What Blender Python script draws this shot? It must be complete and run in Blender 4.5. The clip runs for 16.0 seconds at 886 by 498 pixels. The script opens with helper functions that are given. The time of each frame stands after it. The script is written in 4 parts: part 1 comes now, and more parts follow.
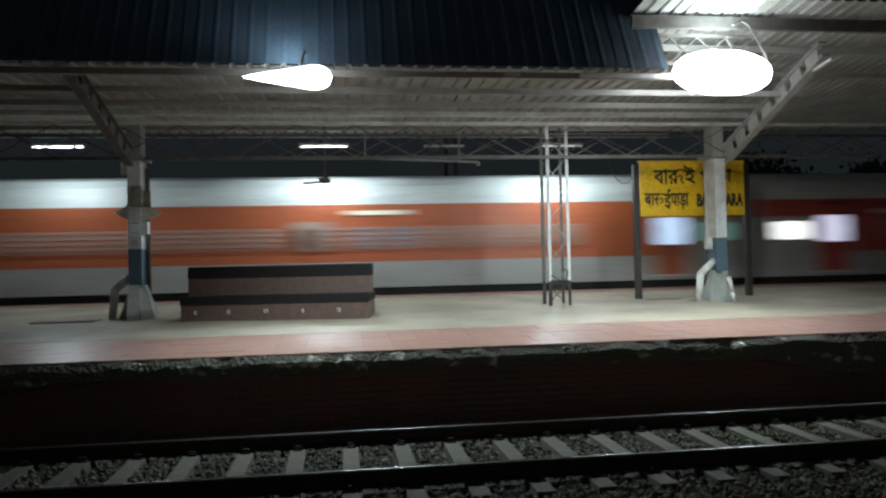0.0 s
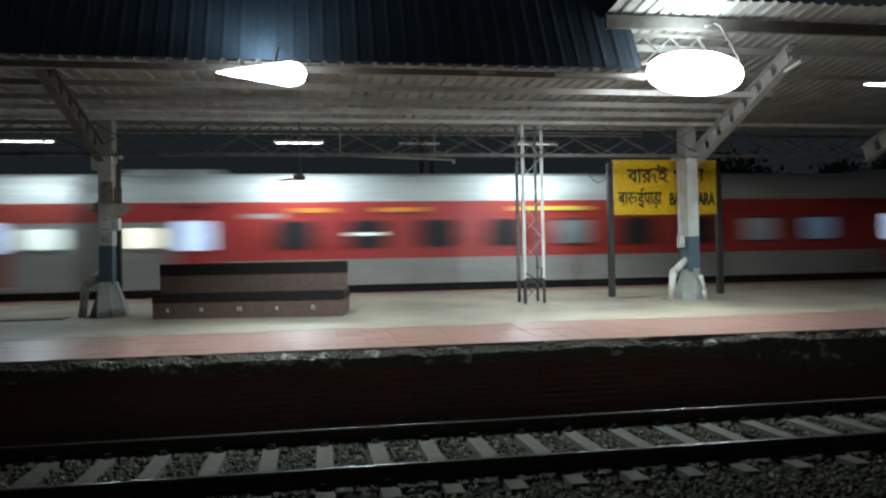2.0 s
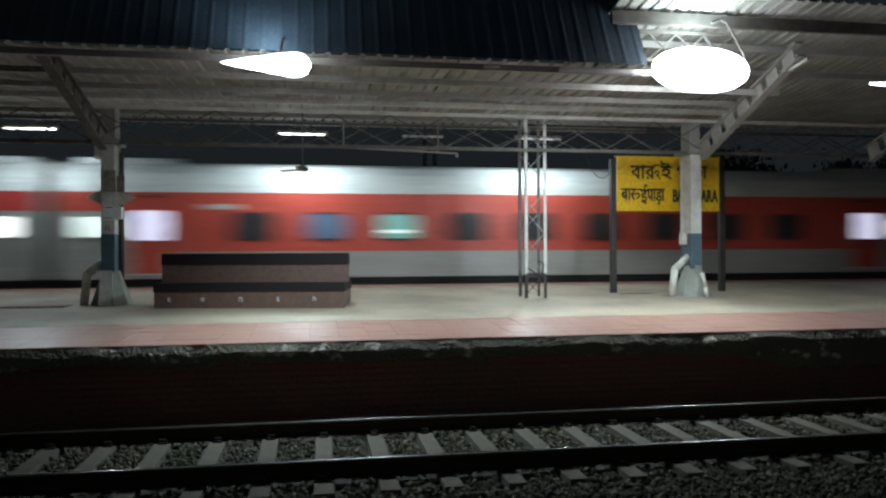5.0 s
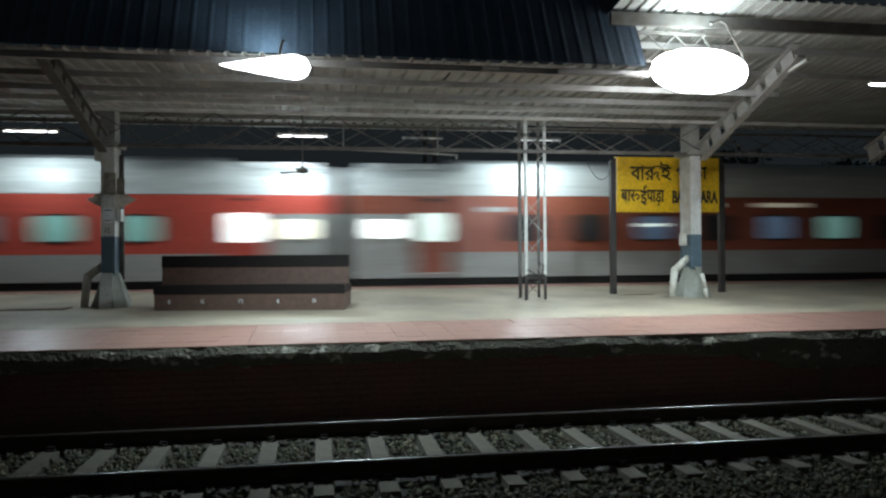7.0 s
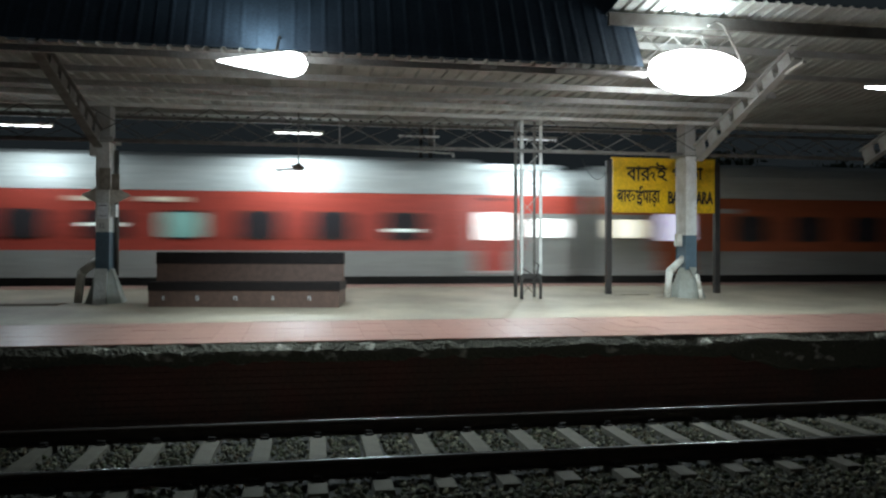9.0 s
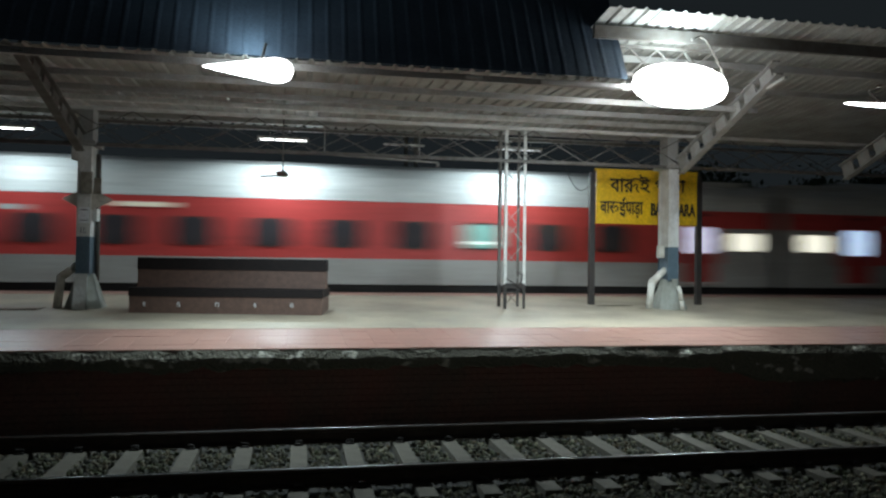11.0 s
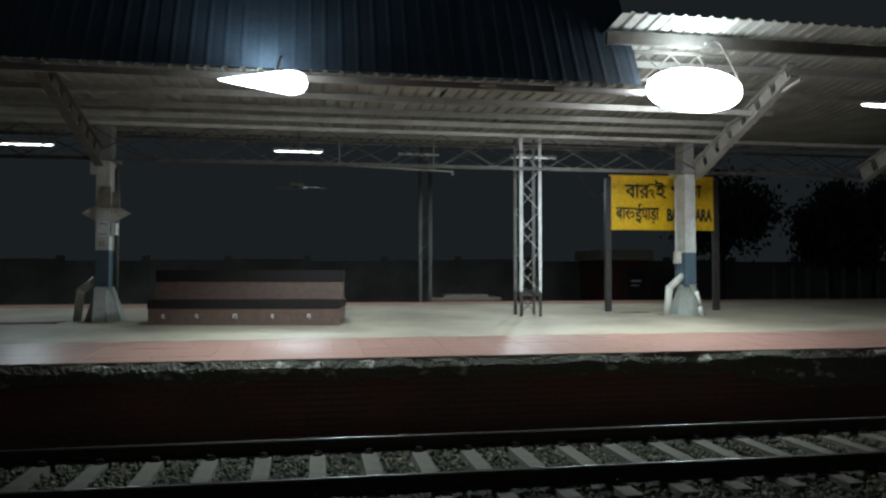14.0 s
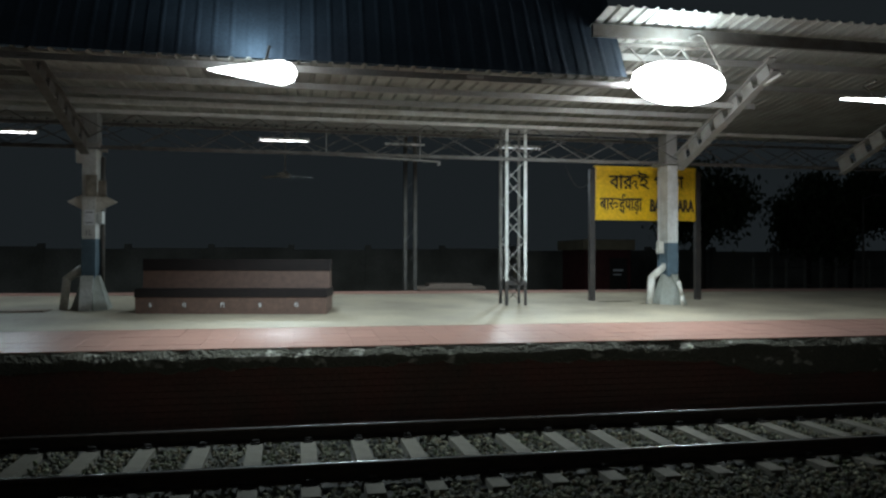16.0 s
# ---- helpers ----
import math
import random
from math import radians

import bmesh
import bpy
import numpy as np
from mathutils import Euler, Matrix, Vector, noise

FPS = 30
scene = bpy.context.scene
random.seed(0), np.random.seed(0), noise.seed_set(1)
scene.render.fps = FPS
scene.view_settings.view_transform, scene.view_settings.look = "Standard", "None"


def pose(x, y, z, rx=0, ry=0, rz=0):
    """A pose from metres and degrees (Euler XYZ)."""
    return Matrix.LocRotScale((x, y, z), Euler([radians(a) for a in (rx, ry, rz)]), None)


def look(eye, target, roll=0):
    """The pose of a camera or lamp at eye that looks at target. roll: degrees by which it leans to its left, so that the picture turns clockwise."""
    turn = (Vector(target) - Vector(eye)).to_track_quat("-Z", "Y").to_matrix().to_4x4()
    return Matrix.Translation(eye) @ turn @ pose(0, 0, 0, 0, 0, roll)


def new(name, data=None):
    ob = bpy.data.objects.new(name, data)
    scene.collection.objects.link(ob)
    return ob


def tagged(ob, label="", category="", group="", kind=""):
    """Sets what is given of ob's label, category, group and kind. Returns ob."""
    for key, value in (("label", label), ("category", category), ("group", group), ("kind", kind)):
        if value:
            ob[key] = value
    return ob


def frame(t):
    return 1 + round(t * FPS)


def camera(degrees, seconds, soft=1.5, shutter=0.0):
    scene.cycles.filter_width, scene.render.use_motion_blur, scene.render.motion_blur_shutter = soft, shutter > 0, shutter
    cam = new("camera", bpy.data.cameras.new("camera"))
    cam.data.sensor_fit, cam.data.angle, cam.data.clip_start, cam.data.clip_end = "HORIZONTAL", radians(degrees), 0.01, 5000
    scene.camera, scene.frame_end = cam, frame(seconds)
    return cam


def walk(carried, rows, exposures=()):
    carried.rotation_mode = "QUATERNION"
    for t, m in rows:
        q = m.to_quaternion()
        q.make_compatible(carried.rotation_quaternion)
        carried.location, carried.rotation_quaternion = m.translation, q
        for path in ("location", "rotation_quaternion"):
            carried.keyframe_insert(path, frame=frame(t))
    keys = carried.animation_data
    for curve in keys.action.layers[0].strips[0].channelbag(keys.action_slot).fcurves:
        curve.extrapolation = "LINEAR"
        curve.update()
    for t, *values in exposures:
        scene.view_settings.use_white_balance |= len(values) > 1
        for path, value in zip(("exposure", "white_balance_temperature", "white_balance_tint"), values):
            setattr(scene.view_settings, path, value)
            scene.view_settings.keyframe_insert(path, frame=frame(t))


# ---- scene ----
# World: x along the railway, y away from the camera, z up; z = 0 is the near rail's head.
EYE_Z = 1.991
cam = camera(60.6, 16.0, soft=2.4, shutter=0.75)
# seconds, heading to the right, tilt up, lean, and the sway of the eye in metres
PATH = [
    (0, 7.801, 1.028, -1.321, 0.003, 0.013, -0.013),
    (0.5, 8.660, 0.865, -1.312, 0.000, 0.014, -0.010),
    (1, 9.103, 0.898, -1.279, 0.022, 0.005, -0.003),
    (1.5, 9.392, 0.884, -1.222, 0.020, 0.002, -0.009),
    (2, 9.645, 0.803, -1.160, 0.011, 0.009, -0.009),
    (2.5, 9.778, 0.633, -0.882, 0.001, 0.009, -0.006),
    (3, 9.858, 0.397, -0.658, 0.004, 0.019, 0.007),
    (3.5, 9.849, 0.316, -0.416, -0.003, 0.025, 0.003),
    (4, 9.555, 0.283, -0.184, -0.001, 0.013, -0.001),
    (6.5, 9.480, 0.333, -0.425, 0.024, 0.009, -0.001),
    (7, 9.459, 0.385, -0.432, 0.023, -0.001, 0.002),
    (7.5, 9.624, 0.397, -0.287, 0.023, -0.010, 0.020),
    (8, 9.813, 0.389, -0.118, 0.004, 0.011, 0.005),
    (8.5, 9.805, 0.350, -0.020, 0.009, 0.014, -0.009),
    (9, 9.853, 0.273, 0.084, 0.009, 0.013, 0.004),
    (11.5, 11.202, 1.234, 0.806, 0.004, 0.006, 0.002),
    (12, 10.921, 1.517, 0.641, 0.009, -0.005, 0.002),
    (12.5, 10.593, 1.827, 0.500, 0.015, -0.010, -0.005),
    (13, 10.267, 1.930, 0.306, 0.023, 0.008, -0.010),
    (13.5, 9.885, 1.804, 0.160, 0.004, -0.004, 0.000),
    (14, 9.906, 1.658, -0.024, 0.000, 0.003, -0.011),
    (14.5, 10.095, 1.226, 0.017, 0.000, 0.000, 0.000),
    (15, 10.313, 0.707, -0.049, -0.008, -0.051, -0.002),
    (15.5, 10.695, 0.669, -0.065, -0.038, -0.114, 0.003),
    (16, 11.257, 0.805, 0.118, -0.108, -0.116, 0.003),
]


def sight(yaw, tilt, lean, dx, dy, dz):
    a, b = radians(yaw), radians(tilt)
    eye = Vector((dx, dy, EYE_Z + dz))
    return look(eye, eye + 10 * Vector((math.sin(a) * math.cos(b), math.cos(a) * math.cos(b), math.sin(b))), lean)


walk(cam, [(t, sight(*row)) for t, *row in PATH])

# ---- night sky and exposure ----
world = bpy.data.worlds.new("night")
scene.world = world
world.use_nodes = True
world.node_tree.nodes["Background"].inputs[0].default_value = (0.58, 0.75, 0.86, 1)
world.node_tree.nodes["Background"].inputs[1].default_value = 0.0125
scene.view_settings.exposure = 0.47


# ---- materials ----
def material(name, base, rough=0.7, metal=0.0, second=None, scale=2.0, amount=0.5, grain=40.0, bump=0.25,
             depth=0.01, glow=0.0, per_object=0.0, stretch=(1, 1, 1), spec=0.5, contrast=(0.35, 0.65)):
    """A surface with stains at the scale given, fine grain, relief and a little change from object to object."""
    m = bpy.data.materials.new(name)
    m.use_nodes = True
    n, l = m.node_tree.nodes, m.node_tree.links
    p = n["Principled BSDF"]
    p.inputs["Roughness"].default_value, p.inputs["Metallic"].default_value = rough, metal
    p.inputs["Specular IOR Level"].default_value = spec
    second = second or tuple(c * 0.6 for c in base)
    co, mp = n.new("ShaderNodeTexCoord"), n.new("ShaderNodeMapping")
    mp.inputs["Scale"].default_value = stretch
    l.new(co.outputs["Object"], mp.inputs[0])
    big, fine = n.new("ShaderNodeTexNoise"), n.new("ShaderNodeTexNoise")
    big.inputs["Scale"].default_value, big.inputs["Detail"].default_value = scale, 6
    fine.inputs["Scale"].default_value, fine.inputs["Detail"].default_value = grain, 4
    l.new(mp.outputs[0], big.inputs["Vector"])
    l.new(mp.outputs[0], fine.inputs["Vector"])
    ramp = n.new("ShaderNodeMapRange")
    ramp.inputs[1].default_value, ramp.inputs[2].default_value = contrast
    ramp.inputs[3].default_value, ramp.inputs[4].default_value = 0, amount
    l.new(big.outputs["Fac"], ramp.inputs[0])
    mix = n.new("ShaderNodeMix")
    mix.data_type = "RGBA"
    mix.inputs[6].default_value, mix.inputs[7].default_value = (*base, 1), (*second, 1)
    l.new(ramp.outputs[0], mix.inputs[0])
    hsv = n.new("ShaderNodeHueSaturation")
    val = n.new("ShaderNodeMapRange")
    val.inputs[1].default_value, val.inputs[2].default_value = 0.3, 0.7
    val.inputs[3].default_value, val.inputs[4].default_value = 0.82, 1.18
    l.new(fine.outputs["Fac"], val.inputs[0])
    l.new(mix.outputs[2], hsv.inputs["Color"])
    if per_object:
        info, jit, mul = n.new("ShaderNodeObjectInfo"), n.new("ShaderNodeMapRange"), n.new("ShaderNodeMath")
        jit.inputs[3].default_value, jit.inputs[4].default_value = 1 - per_object, 1 + per_object
        mul.operation = "MULTIPLY"
        l.new(info.outputs["Random"], jit.inputs[0])
        l.new(jit.outputs[0], mul.inputs[0])
        l.new(val.outputs[0], mul.inputs[1])
        l.new(mul.outputs[0], hsv.inputs["Value"])
    else:
        l.new(val.outputs[0], hsv.inputs["Value"])
    l.new(hsv.outputs[0], p.inputs["Base Color"])
    rr = n.new("ShaderNodeMapRange")
    rr.inputs[3].default_value, rr.inputs[4].default_value = max(rough - 0.12, 0.03), min(rough + 0.15, 1)
    l.new(big.outputs["Fac"], rr.inputs[0])
    l.new(rr.outputs[0], p.inputs["Roughness"])
    if bump:
        b = n.new("ShaderNodeBump")
        b.inputs["Strength"].default_value, b.inputs["Distance"].default_value = bump, depth
        l.new(fine.outputs["Fac"], b.inputs["Height"])
        l.new(b.outputs[0], p.inputs["Normal"])
    if glow:
        l.new(hsv.outputs[0], p.inputs["Emission Color"])
        p.inputs["Emission Strength"].default_value = glow
    return m


M = {
    "concrete": material("platform_concrete", (0.4, 0.338, 0.25), 0.55, second=(0.235, 0.2, 0.155), scale=0.7, amount=0.8, grain=30, bump=0.15),
    "red_tile": material("red_tile", (0.35, 0.19, 0.15), 0.36, second=(0.29, 0.168, 0.136), scale=1.2, amount=0.9, grain=25, bump=0.08, per_object=0.05),
    "tile_joint": material("tile_joint", (0.33, 0.178, 0.142), 0.8, grain=30),
    "red_wall": material("red_wall_paint", (0.27, 0.11, 0.085), 0.75, second=(0.17, 0.12, 0.095), scale=0.9, amount=1.0, grain=20, bump=0.5, depth=0.02),
    "coping": material("coping_plaster", (0.18, 0.165, 0.125), 0.9, second=(0.72, 0.68, 0.58), scale=4.5, amount=1.0, grain=34, bump=0.9, depth=0.03, contrast=(0.6, 0.68), stretch=(0.9, 1, 1.3)),
    "sleeper": material("sleeper_concrete", (0.112, 0.1, 0.077), 0.85, second=(0.085, 0.075, 0.058), scale=5, amount=0.8, grain=60, per_object=0.14),
    "stone": material("ballast_stone", (0.132, 0.125, 0.09), 0.9, second=(0.07, 0.072, 0.056), scale=9, amount=1.0, grain=70, bump=0.3),
    "earth": material("dark_earth", (0.05, 0.045, 0.038), 0.95, second=(0.028, 0.026, 0.022), scale=3, amount=0.9, grain=18, bump=0.8, depth=0.03),
    "rail": material("rusty_rail", (0.05, 0.032, 0.024), 0.65, 0.3, second=(0.025, 0.018, 0.015), scale=6, grain=60),
    "rail_top": material("polished_rail", (0.56, 0.56, 0.55), 0.24, 1.0, second=(0.42, 0.42, 0.41), scale=4, grain=30, bump=0.05, stretch=(0.05, 4, 1)),
    "iron": material("dark_iron", (0.045, 0.04, 0.037), 0.6, 0.4, scale=6, grain=60),
    "white_paint": material("white_column_paint", (0.62, 0.63, 0.61), 0.5, second=(0.42, 0.41, 0.37), scale=4, amount=0.7, grain=30, bump=0.1),
    "blue_paint": material("slate_blue_paint", (0.085, 0.13, 0.165), 0.5, second=(0.06, 0.09, 0.11), scale=5, amount=0.8, grain=30, bump=0.1),
    "plinth": material("plinth_concrete", (0.3, 0.31, 0.28), 0.8, second=(0.2, 0.2, 0.165), scale=4, amount=0.8, grain=40),
    "black_paint": material("black_paint", (0.022, 0.02, 0.02), 0.45, second=(0.06, 0.045, 0.035), scale=8, amount=0.5, grain=40),
    "steel": material("grey_steel", (0.33, 0.335, 0.325), 0.5, 0.2, second=(0.27, 0.25, 0.22), scale=5, amount=0.7, grain=40, bump=0.1),
    "purlin": material("pale_painted_steel", (0.6, 0.61, 0.58), 0.5, second=(0.4, 0.38, 0.33), scale=3, amount=0.8, grain=30, bump=0.08),
    "dull_steel": material("dull_steel", (0.125, 0.12, 0.11), 0.6, 0.2, second=(0.075, 0.062, 0.05), scale=5, amount=0.7, grain=40, bump=0.1),
    "sheet": material("roof_sheet_underside", (0.36, 0.37, 0.345), 0.5, 0.1, second=(0.23, 0.22, 0.19), scale=1.5, amount=0.8, grain=25, bump=0.06),
    "blue_sheet": material("blue_roof_sheet", (0.062, 0.092, 0.13), 0.6, second=(0.046, 0.07, 0.1), scale=2, amount=0.6, grain=25, bump=0.06),
    "granite_pink": material("polished_pink_granite", (0.14, 0.082, 0.062), 0.55, second=(0.1, 0.06, 0.047), scale=12, amount=0.8, grain=90, bump=0.03),
    "granite_black": material("polished_dark_granite", (0.016, 0.013, 0.013), 0.6, second=(0.028, 0.021, 0.02), spec=0.15, scale=15, amount=0.5, grain=110, bump=0.02),
    "sign_yellow": material("sign_yellow_enamel", (0.8, 0.5, 0.012), 0.4, second=(0.72, 0.42, 0.012), scale=3, amount=0.6, grain=20, bump=0.03),
    "letter": material("black_lettering", (0.03, 0.022, 0.012), 0.5, grain=30, bump=0),
    "plate": material("weathered_sign_plate", (0.26, 0.24, 0.2), 0.6, second=(0.14, 0.11, 0.08), scale=6, amount=0.8, grain=30),
    "paper": material("white_notice", (0.75, 0.77, 0.8), 0.6, second=(0.62, 0.64, 0.66), scale=8, grain=30, bump=0.03),
    "ink": material("grey_print", (0.16, 0.17, 0.19), 0.7, grain=30, bump=0),
    "pvc": material("grey_white_pipe", (0.62, 0.6, 0.54), 0.45, second=(0.42, 0.39, 0.33), scale=6, amount=0.8, grain=30, bump=0.05),
    "coach_roof": material("coach_roof_paint", (0.52, 0.53, 0.52), 0.42, second=(0.4, 0.4, 0.38), scale=1.5, amount=0.7, grain=12, bump=0.05, stretch=(0.3, 1, 1)),
    "coach_grey": material("coach_grey_paint", (0.36, 0.36, 0.345), 0.4, second=(0.25, 0.24, 0.22), scale=1.5, amount=0.7, grain=12, bump=0.03, stretch=(0.4, 1, 1)),
    "coach_shade": material("brown_grey_coach_panel", (0.22, 0.2, 0.175), 0.5, second=(0.14, 0.11, 0.09), scale=2, amount=0.9, grain=12, bump=0.05),
    "coach_blue": material("coach_blue_stripe", (0.22, 0.27, 0.42), 0.4, scale=2, grain=12, bump=0.03),
    "underframe": material("underframe_black", (0.02, 0.018, 0.017), 0.75, grain=20),
    "rubber": material("vestibule_rubber", (0.1, 0.1, 0.095), 0.8, second=(0.06, 0.06, 0.055), scale=4, grain=30),
    "frame": material("window_rubber", (0.03, 0.03, 0.03), 0.5, grain=30, bump=0),
    "glass_dark": material("dark_tinted_glass", (0.045, 0.042, 0.048), 0.12, second=(0.06, 0.05, 0.05), grain=5, bump=0),
    "glass_open": material("half_lit_shutter", (0.4, 0.32, 0.28), 0.5, second=(0.22, 0.13, 0.1), scale=0.5, amount=1.0, grain=5, bump=0, glow=0.07),
    "glass_shut": material("dull_shutter", (0.26, 0.13, 0.11), 0.5, second=(0.16, 0.07, 0.06), scale=0.5, amount=1.0, grain=5, bump=0, glow=0.02),
    "glass_blue": material("blue_lit_curtained_glass", (0.1, 0.15, 0.23), 0.1, grain=5, bump=0, glow=0.3),
    "glass_teal": material("teal_lit_glass", (0.25, 0.5, 0.45), 0.1, grain=5, bump=0, glow=0.22),
    "glass_lit": material("lit_window_glass", (0.82, 0.95, 0.9), 0.12, second=(0.6, 0.75, 0.7), scale=2, grain=5, bump=0, glow=0.6),
    "glass_white": material("lit_frosted_glass", (0.95, 0.97, 0.95), 0.3, second=(0.85, 0.9, 0.9), scale=2, grain=5, bump=0, glow=1.1),
    "glass_cream": material("lit_cream_glass", (0.9, 0.88, 0.72), 0.3, second=(0.8, 0.8, 0.7), scale=2, grain=5, bump=0, glow=0.8),
    "glass_lilac": material("lit_door_glass", (0.72, 0.72, 0.98), 0.3, second=(0.8, 0.8, 0.95), scale=2, grain=5, bump=0, glow=0.6),
    "glass_grey": material("grey_curtained_glass", (0.3, 0.33, 0.36), 0.15, second=(0.16, 0.18, 0.2), scale=3, amount=1.0, grain=5, bump=0, glow=0.1),
    "glass_pale_blue": material("lit_pale_blue_glass", (0.5, 0.68, 0.98), 0.3, second=(0.6, 0.75, 0.95), scale=2, grain=5, bump=0, glow=0.7),
    # unlit route boards; the tube light they reflect is added as a faint glow
    "board_orange": material("orange_board_glow", (0.85, 0.35, 0.06), 0.4, grain=8, bump=0, glow=0.15),
    "board_yellow": material("yellow_board_glow", (0.85, 0.6, 0.1), 0.4, grain=8, bump=0, glow=0.12),
    "board_white": material("white_board_glow", (0.85, 0.78, 0.62), 0.4, grain=8, bump=0, glow=0.15),
    "tail_red": material("red_tail_lamp", (1.0, 0.03, 0.03), 0.3, grain=5, bump=0, glow=6.0),
    # lamp covers, swollen in the mesh to the outline of their glare
    "lamp_glow": material("led_cover_glare", (0.93, 0.97, 1.0), 0.3, second=(0.9, 0.95, 1.0), grain=5, bump=0, glow=15.0),
    "lamp_glow_small": material("street_lamp_cover_glare", (0.93, 0.97, 1.0), 0.3, second=(0.9, 0.95, 1.0), grain=5, bump=0, glow=9.0),
    "tube_dim": material("half_hidden_tube", (0.9, 0.95, 1.0), 0.3, grain=5, bump=0, glow=0.5),
    "tube_glow": material("glowing_tube", (0.95, 0.98, 1.0), 0.3, second=(0.9, 0.95, 1.0), grain=5, bump=0, glow=4.0),
    "pale_wall": material("compound_wall", (0.24, 0.235, 0.21), 0.85, second=(0.14, 0.135, 0.115), scale=0.6, amount=0.9, grain=12),
    "cream": material("cream_wall", (0.33, 0.28, 0.19), 0.8, grain=20),
    "maroon": material("maroon_wall", (0.09, 0.022, 0.022), 0.7, grain=20),
    "bark": material("bark", (0.06, 0.05, 0.04), 0.9, grain=15, bump=0.6, depth=0.03),
    "leaf": material("leaf", (0.07, 0.1, 0.055), 0.8, second=(0.04, 0.06, 0.03), spec=0.1, scale=2, grain=10, bump=0.1),
    "slab": material("old_slab", (0.3, 0.24, 0.2), 0.85, second=(0.2, 0.15, 0.12), scale=4, grain=30),
}
for key, colour in {"orange": (0.45, 0.115, 0.05), "dull": (0.4, 0.07, 0.055), "red": (0.5, 0.057, 0.052), "dark": (0.3, 0.055, 0.045),
                    "vermilion": (0.53, 0.078, 0.055), "brown": (0.3, 0.082, 0.05), "maroon_c": (0.3, 0.04, 0.04), "silver": (0.42, 0.43, 0.42)}.items():
    M[key] = material("coach_paint_" + key, colour, 0.38, second=tuple(c * 0.75 for c in colour), scale=1.2, amount=0.6, grain=10, bump=0.03, stretch=(0.4, 1, 1))


def stone_tones(m):
    """Each stone takes its own tone: grey, brown, olive or pale."""
    n, l = m.node_tree.nodes, m.node_tree.links
    geo, ramp, mul = n.new("ShaderNodeNewGeometry"), n.new("ShaderNodeValToRGB"), n.new("ShaderNodeMix")
    ramp.color_ramp.interpolation = "CONSTANT"
    tones = ((0.0, (0.55, 0.55, 0.52)), (0.22, (1.0, 0.97, 0.9)), (0.42, (0.8, 0.62, 0.45)), (0.58, (0.65, 0.75, 0.5)), (0.72, (1.5, 1.45, 1.3)), (0.86, (0.35, 0.35, 0.36)), (0.94, (2.2, 2.1, 1.9)))
    e = ramp.color_ramp.elements
    e[0].color = (*tones[0][1], 1)
    e[1].position, e[1].color = tones[1][0], (*tones[1][1], 1)
    for at, c in tones[2:]:
        e.new(at).color = (*c, 1)
    l.new(geo.outputs["Random Per Island"], ramp.inputs[0])
    mul.data_type, mul.blend_type = "RGBA", "MULTIPLY"
    mul.inputs[0].default_value = 1
    p = n["Principled BSDF"]
    old = p.inputs["Base Color"].links[0].from_socket
    l.new(old, mul.inputs[6])
    l.new(ramp.outputs[0], mul.inputs[7])
    l.new(mul.outputs[2], p.inputs["Base Color"])


stone_tones(M["stone"])


# ---- mesh helpers ----
def box(bm, lo, hi, turn=None):
    """A block from corner lo to corner hi, turned by a matrix if one is given."""
    v = [bm.verts.new((x, y, z)) for x in (lo[0], hi[0]) for y in (lo[1], hi[1]) for z in (lo[2], hi[2])]
    for f in ((0, 1, 3, 2), (4, 6, 7, 5), (0, 4, 5, 1), (2, 3, 7, 6), (0, 2, 6, 4), (1, 5, 7, 3)):
        bm.faces.new([v[i] for i in f])
    if turn:
        bmesh.ops.transform(bm, matrix=turn, verts=v)
    return v


def rod(bm, a, b, r, sides=8, r2=None):
    """A round bar from a to b, tapered to r2."""
    a, b = Vector(a), Vector(b)
    q = (b - a).to_track_quat("Z", "Y").to_matrix()
    rings = []
    for c, rad in ((a, r), (b, r if r2 is None else r2)):
        rings.append([bm.verts.new(c + q @ Vector((rad * math.cos(k * math.tau / sides), rad * math.sin(k * math.tau / sides), 0))) for k in range(sides)])
    for k in range(sides):
        bm.faces.new((rings[0][k], rings[0][(k + 1) % sides], rings[1][(k + 1) % sides], rings[1][k]))
    bm.faces.new(rings[0][::-1])
    bm.faces.new(rings[1])


def beam(bm, a, b, w, h):
    """A square bar from a to b; w across, h in the upright sense."""
    a, b = Vector(a), Vector(b)
    q = (b - a).to_track_quat("Y", "Z").to_matrix().to_4x4()
    box(bm, (-w / 2, 0, -h / 2), (w / 2, (b - a).length, h / 2), Matrix.Translation(a) @ q)


def prism(bm, outline, x0, x1, cap=True):
    """An outline of (y, z) drawn along x."""
    r = [[bm.verts.new((x, y, z)) for y, z in outline] for x in (x0, x1)]
    k = len(outline)
    for i in range(k):
        bm.faces.new((r[0][i], r[0][(i + 1) % k], r[1][(i + 1) % k], r[1][i]))
    if cap:
        bm.faces.new(r[0][::-1])
        bm.faces.new(r[1])


def soften(bm, width, segments=2):
    bmesh.ops.bevel(bm, geom=[e for e in bm.edges if e.is_manifold and e.calc_face_angle(0) > 0.6], offset=width, segments=segments, affect="EDGES", clamp_overlap=True)


def mesh_of(name, bm, mat, smooth=False):
    bmesh.ops.recalc_face_normals(bm, faces=bm.faces)
    me = bpy.data.meshes.new(name)
    bm.to_mesh(me)
    bm.free()
    me.materials.append(mat)
    if smooth:
        me.polygons.foreach_set("use_smooth", [True] * len(me.polygons))
    return me


def part(name, bm, mat, parent=None, label="", smooth=False):
    ob = new(name, bm if isinstance(bm, bpy.types.Mesh) else mesh_of(name, bm, mat, smooth))
    if parent:
        ob.parent = parent
    return tagged(ob, label)


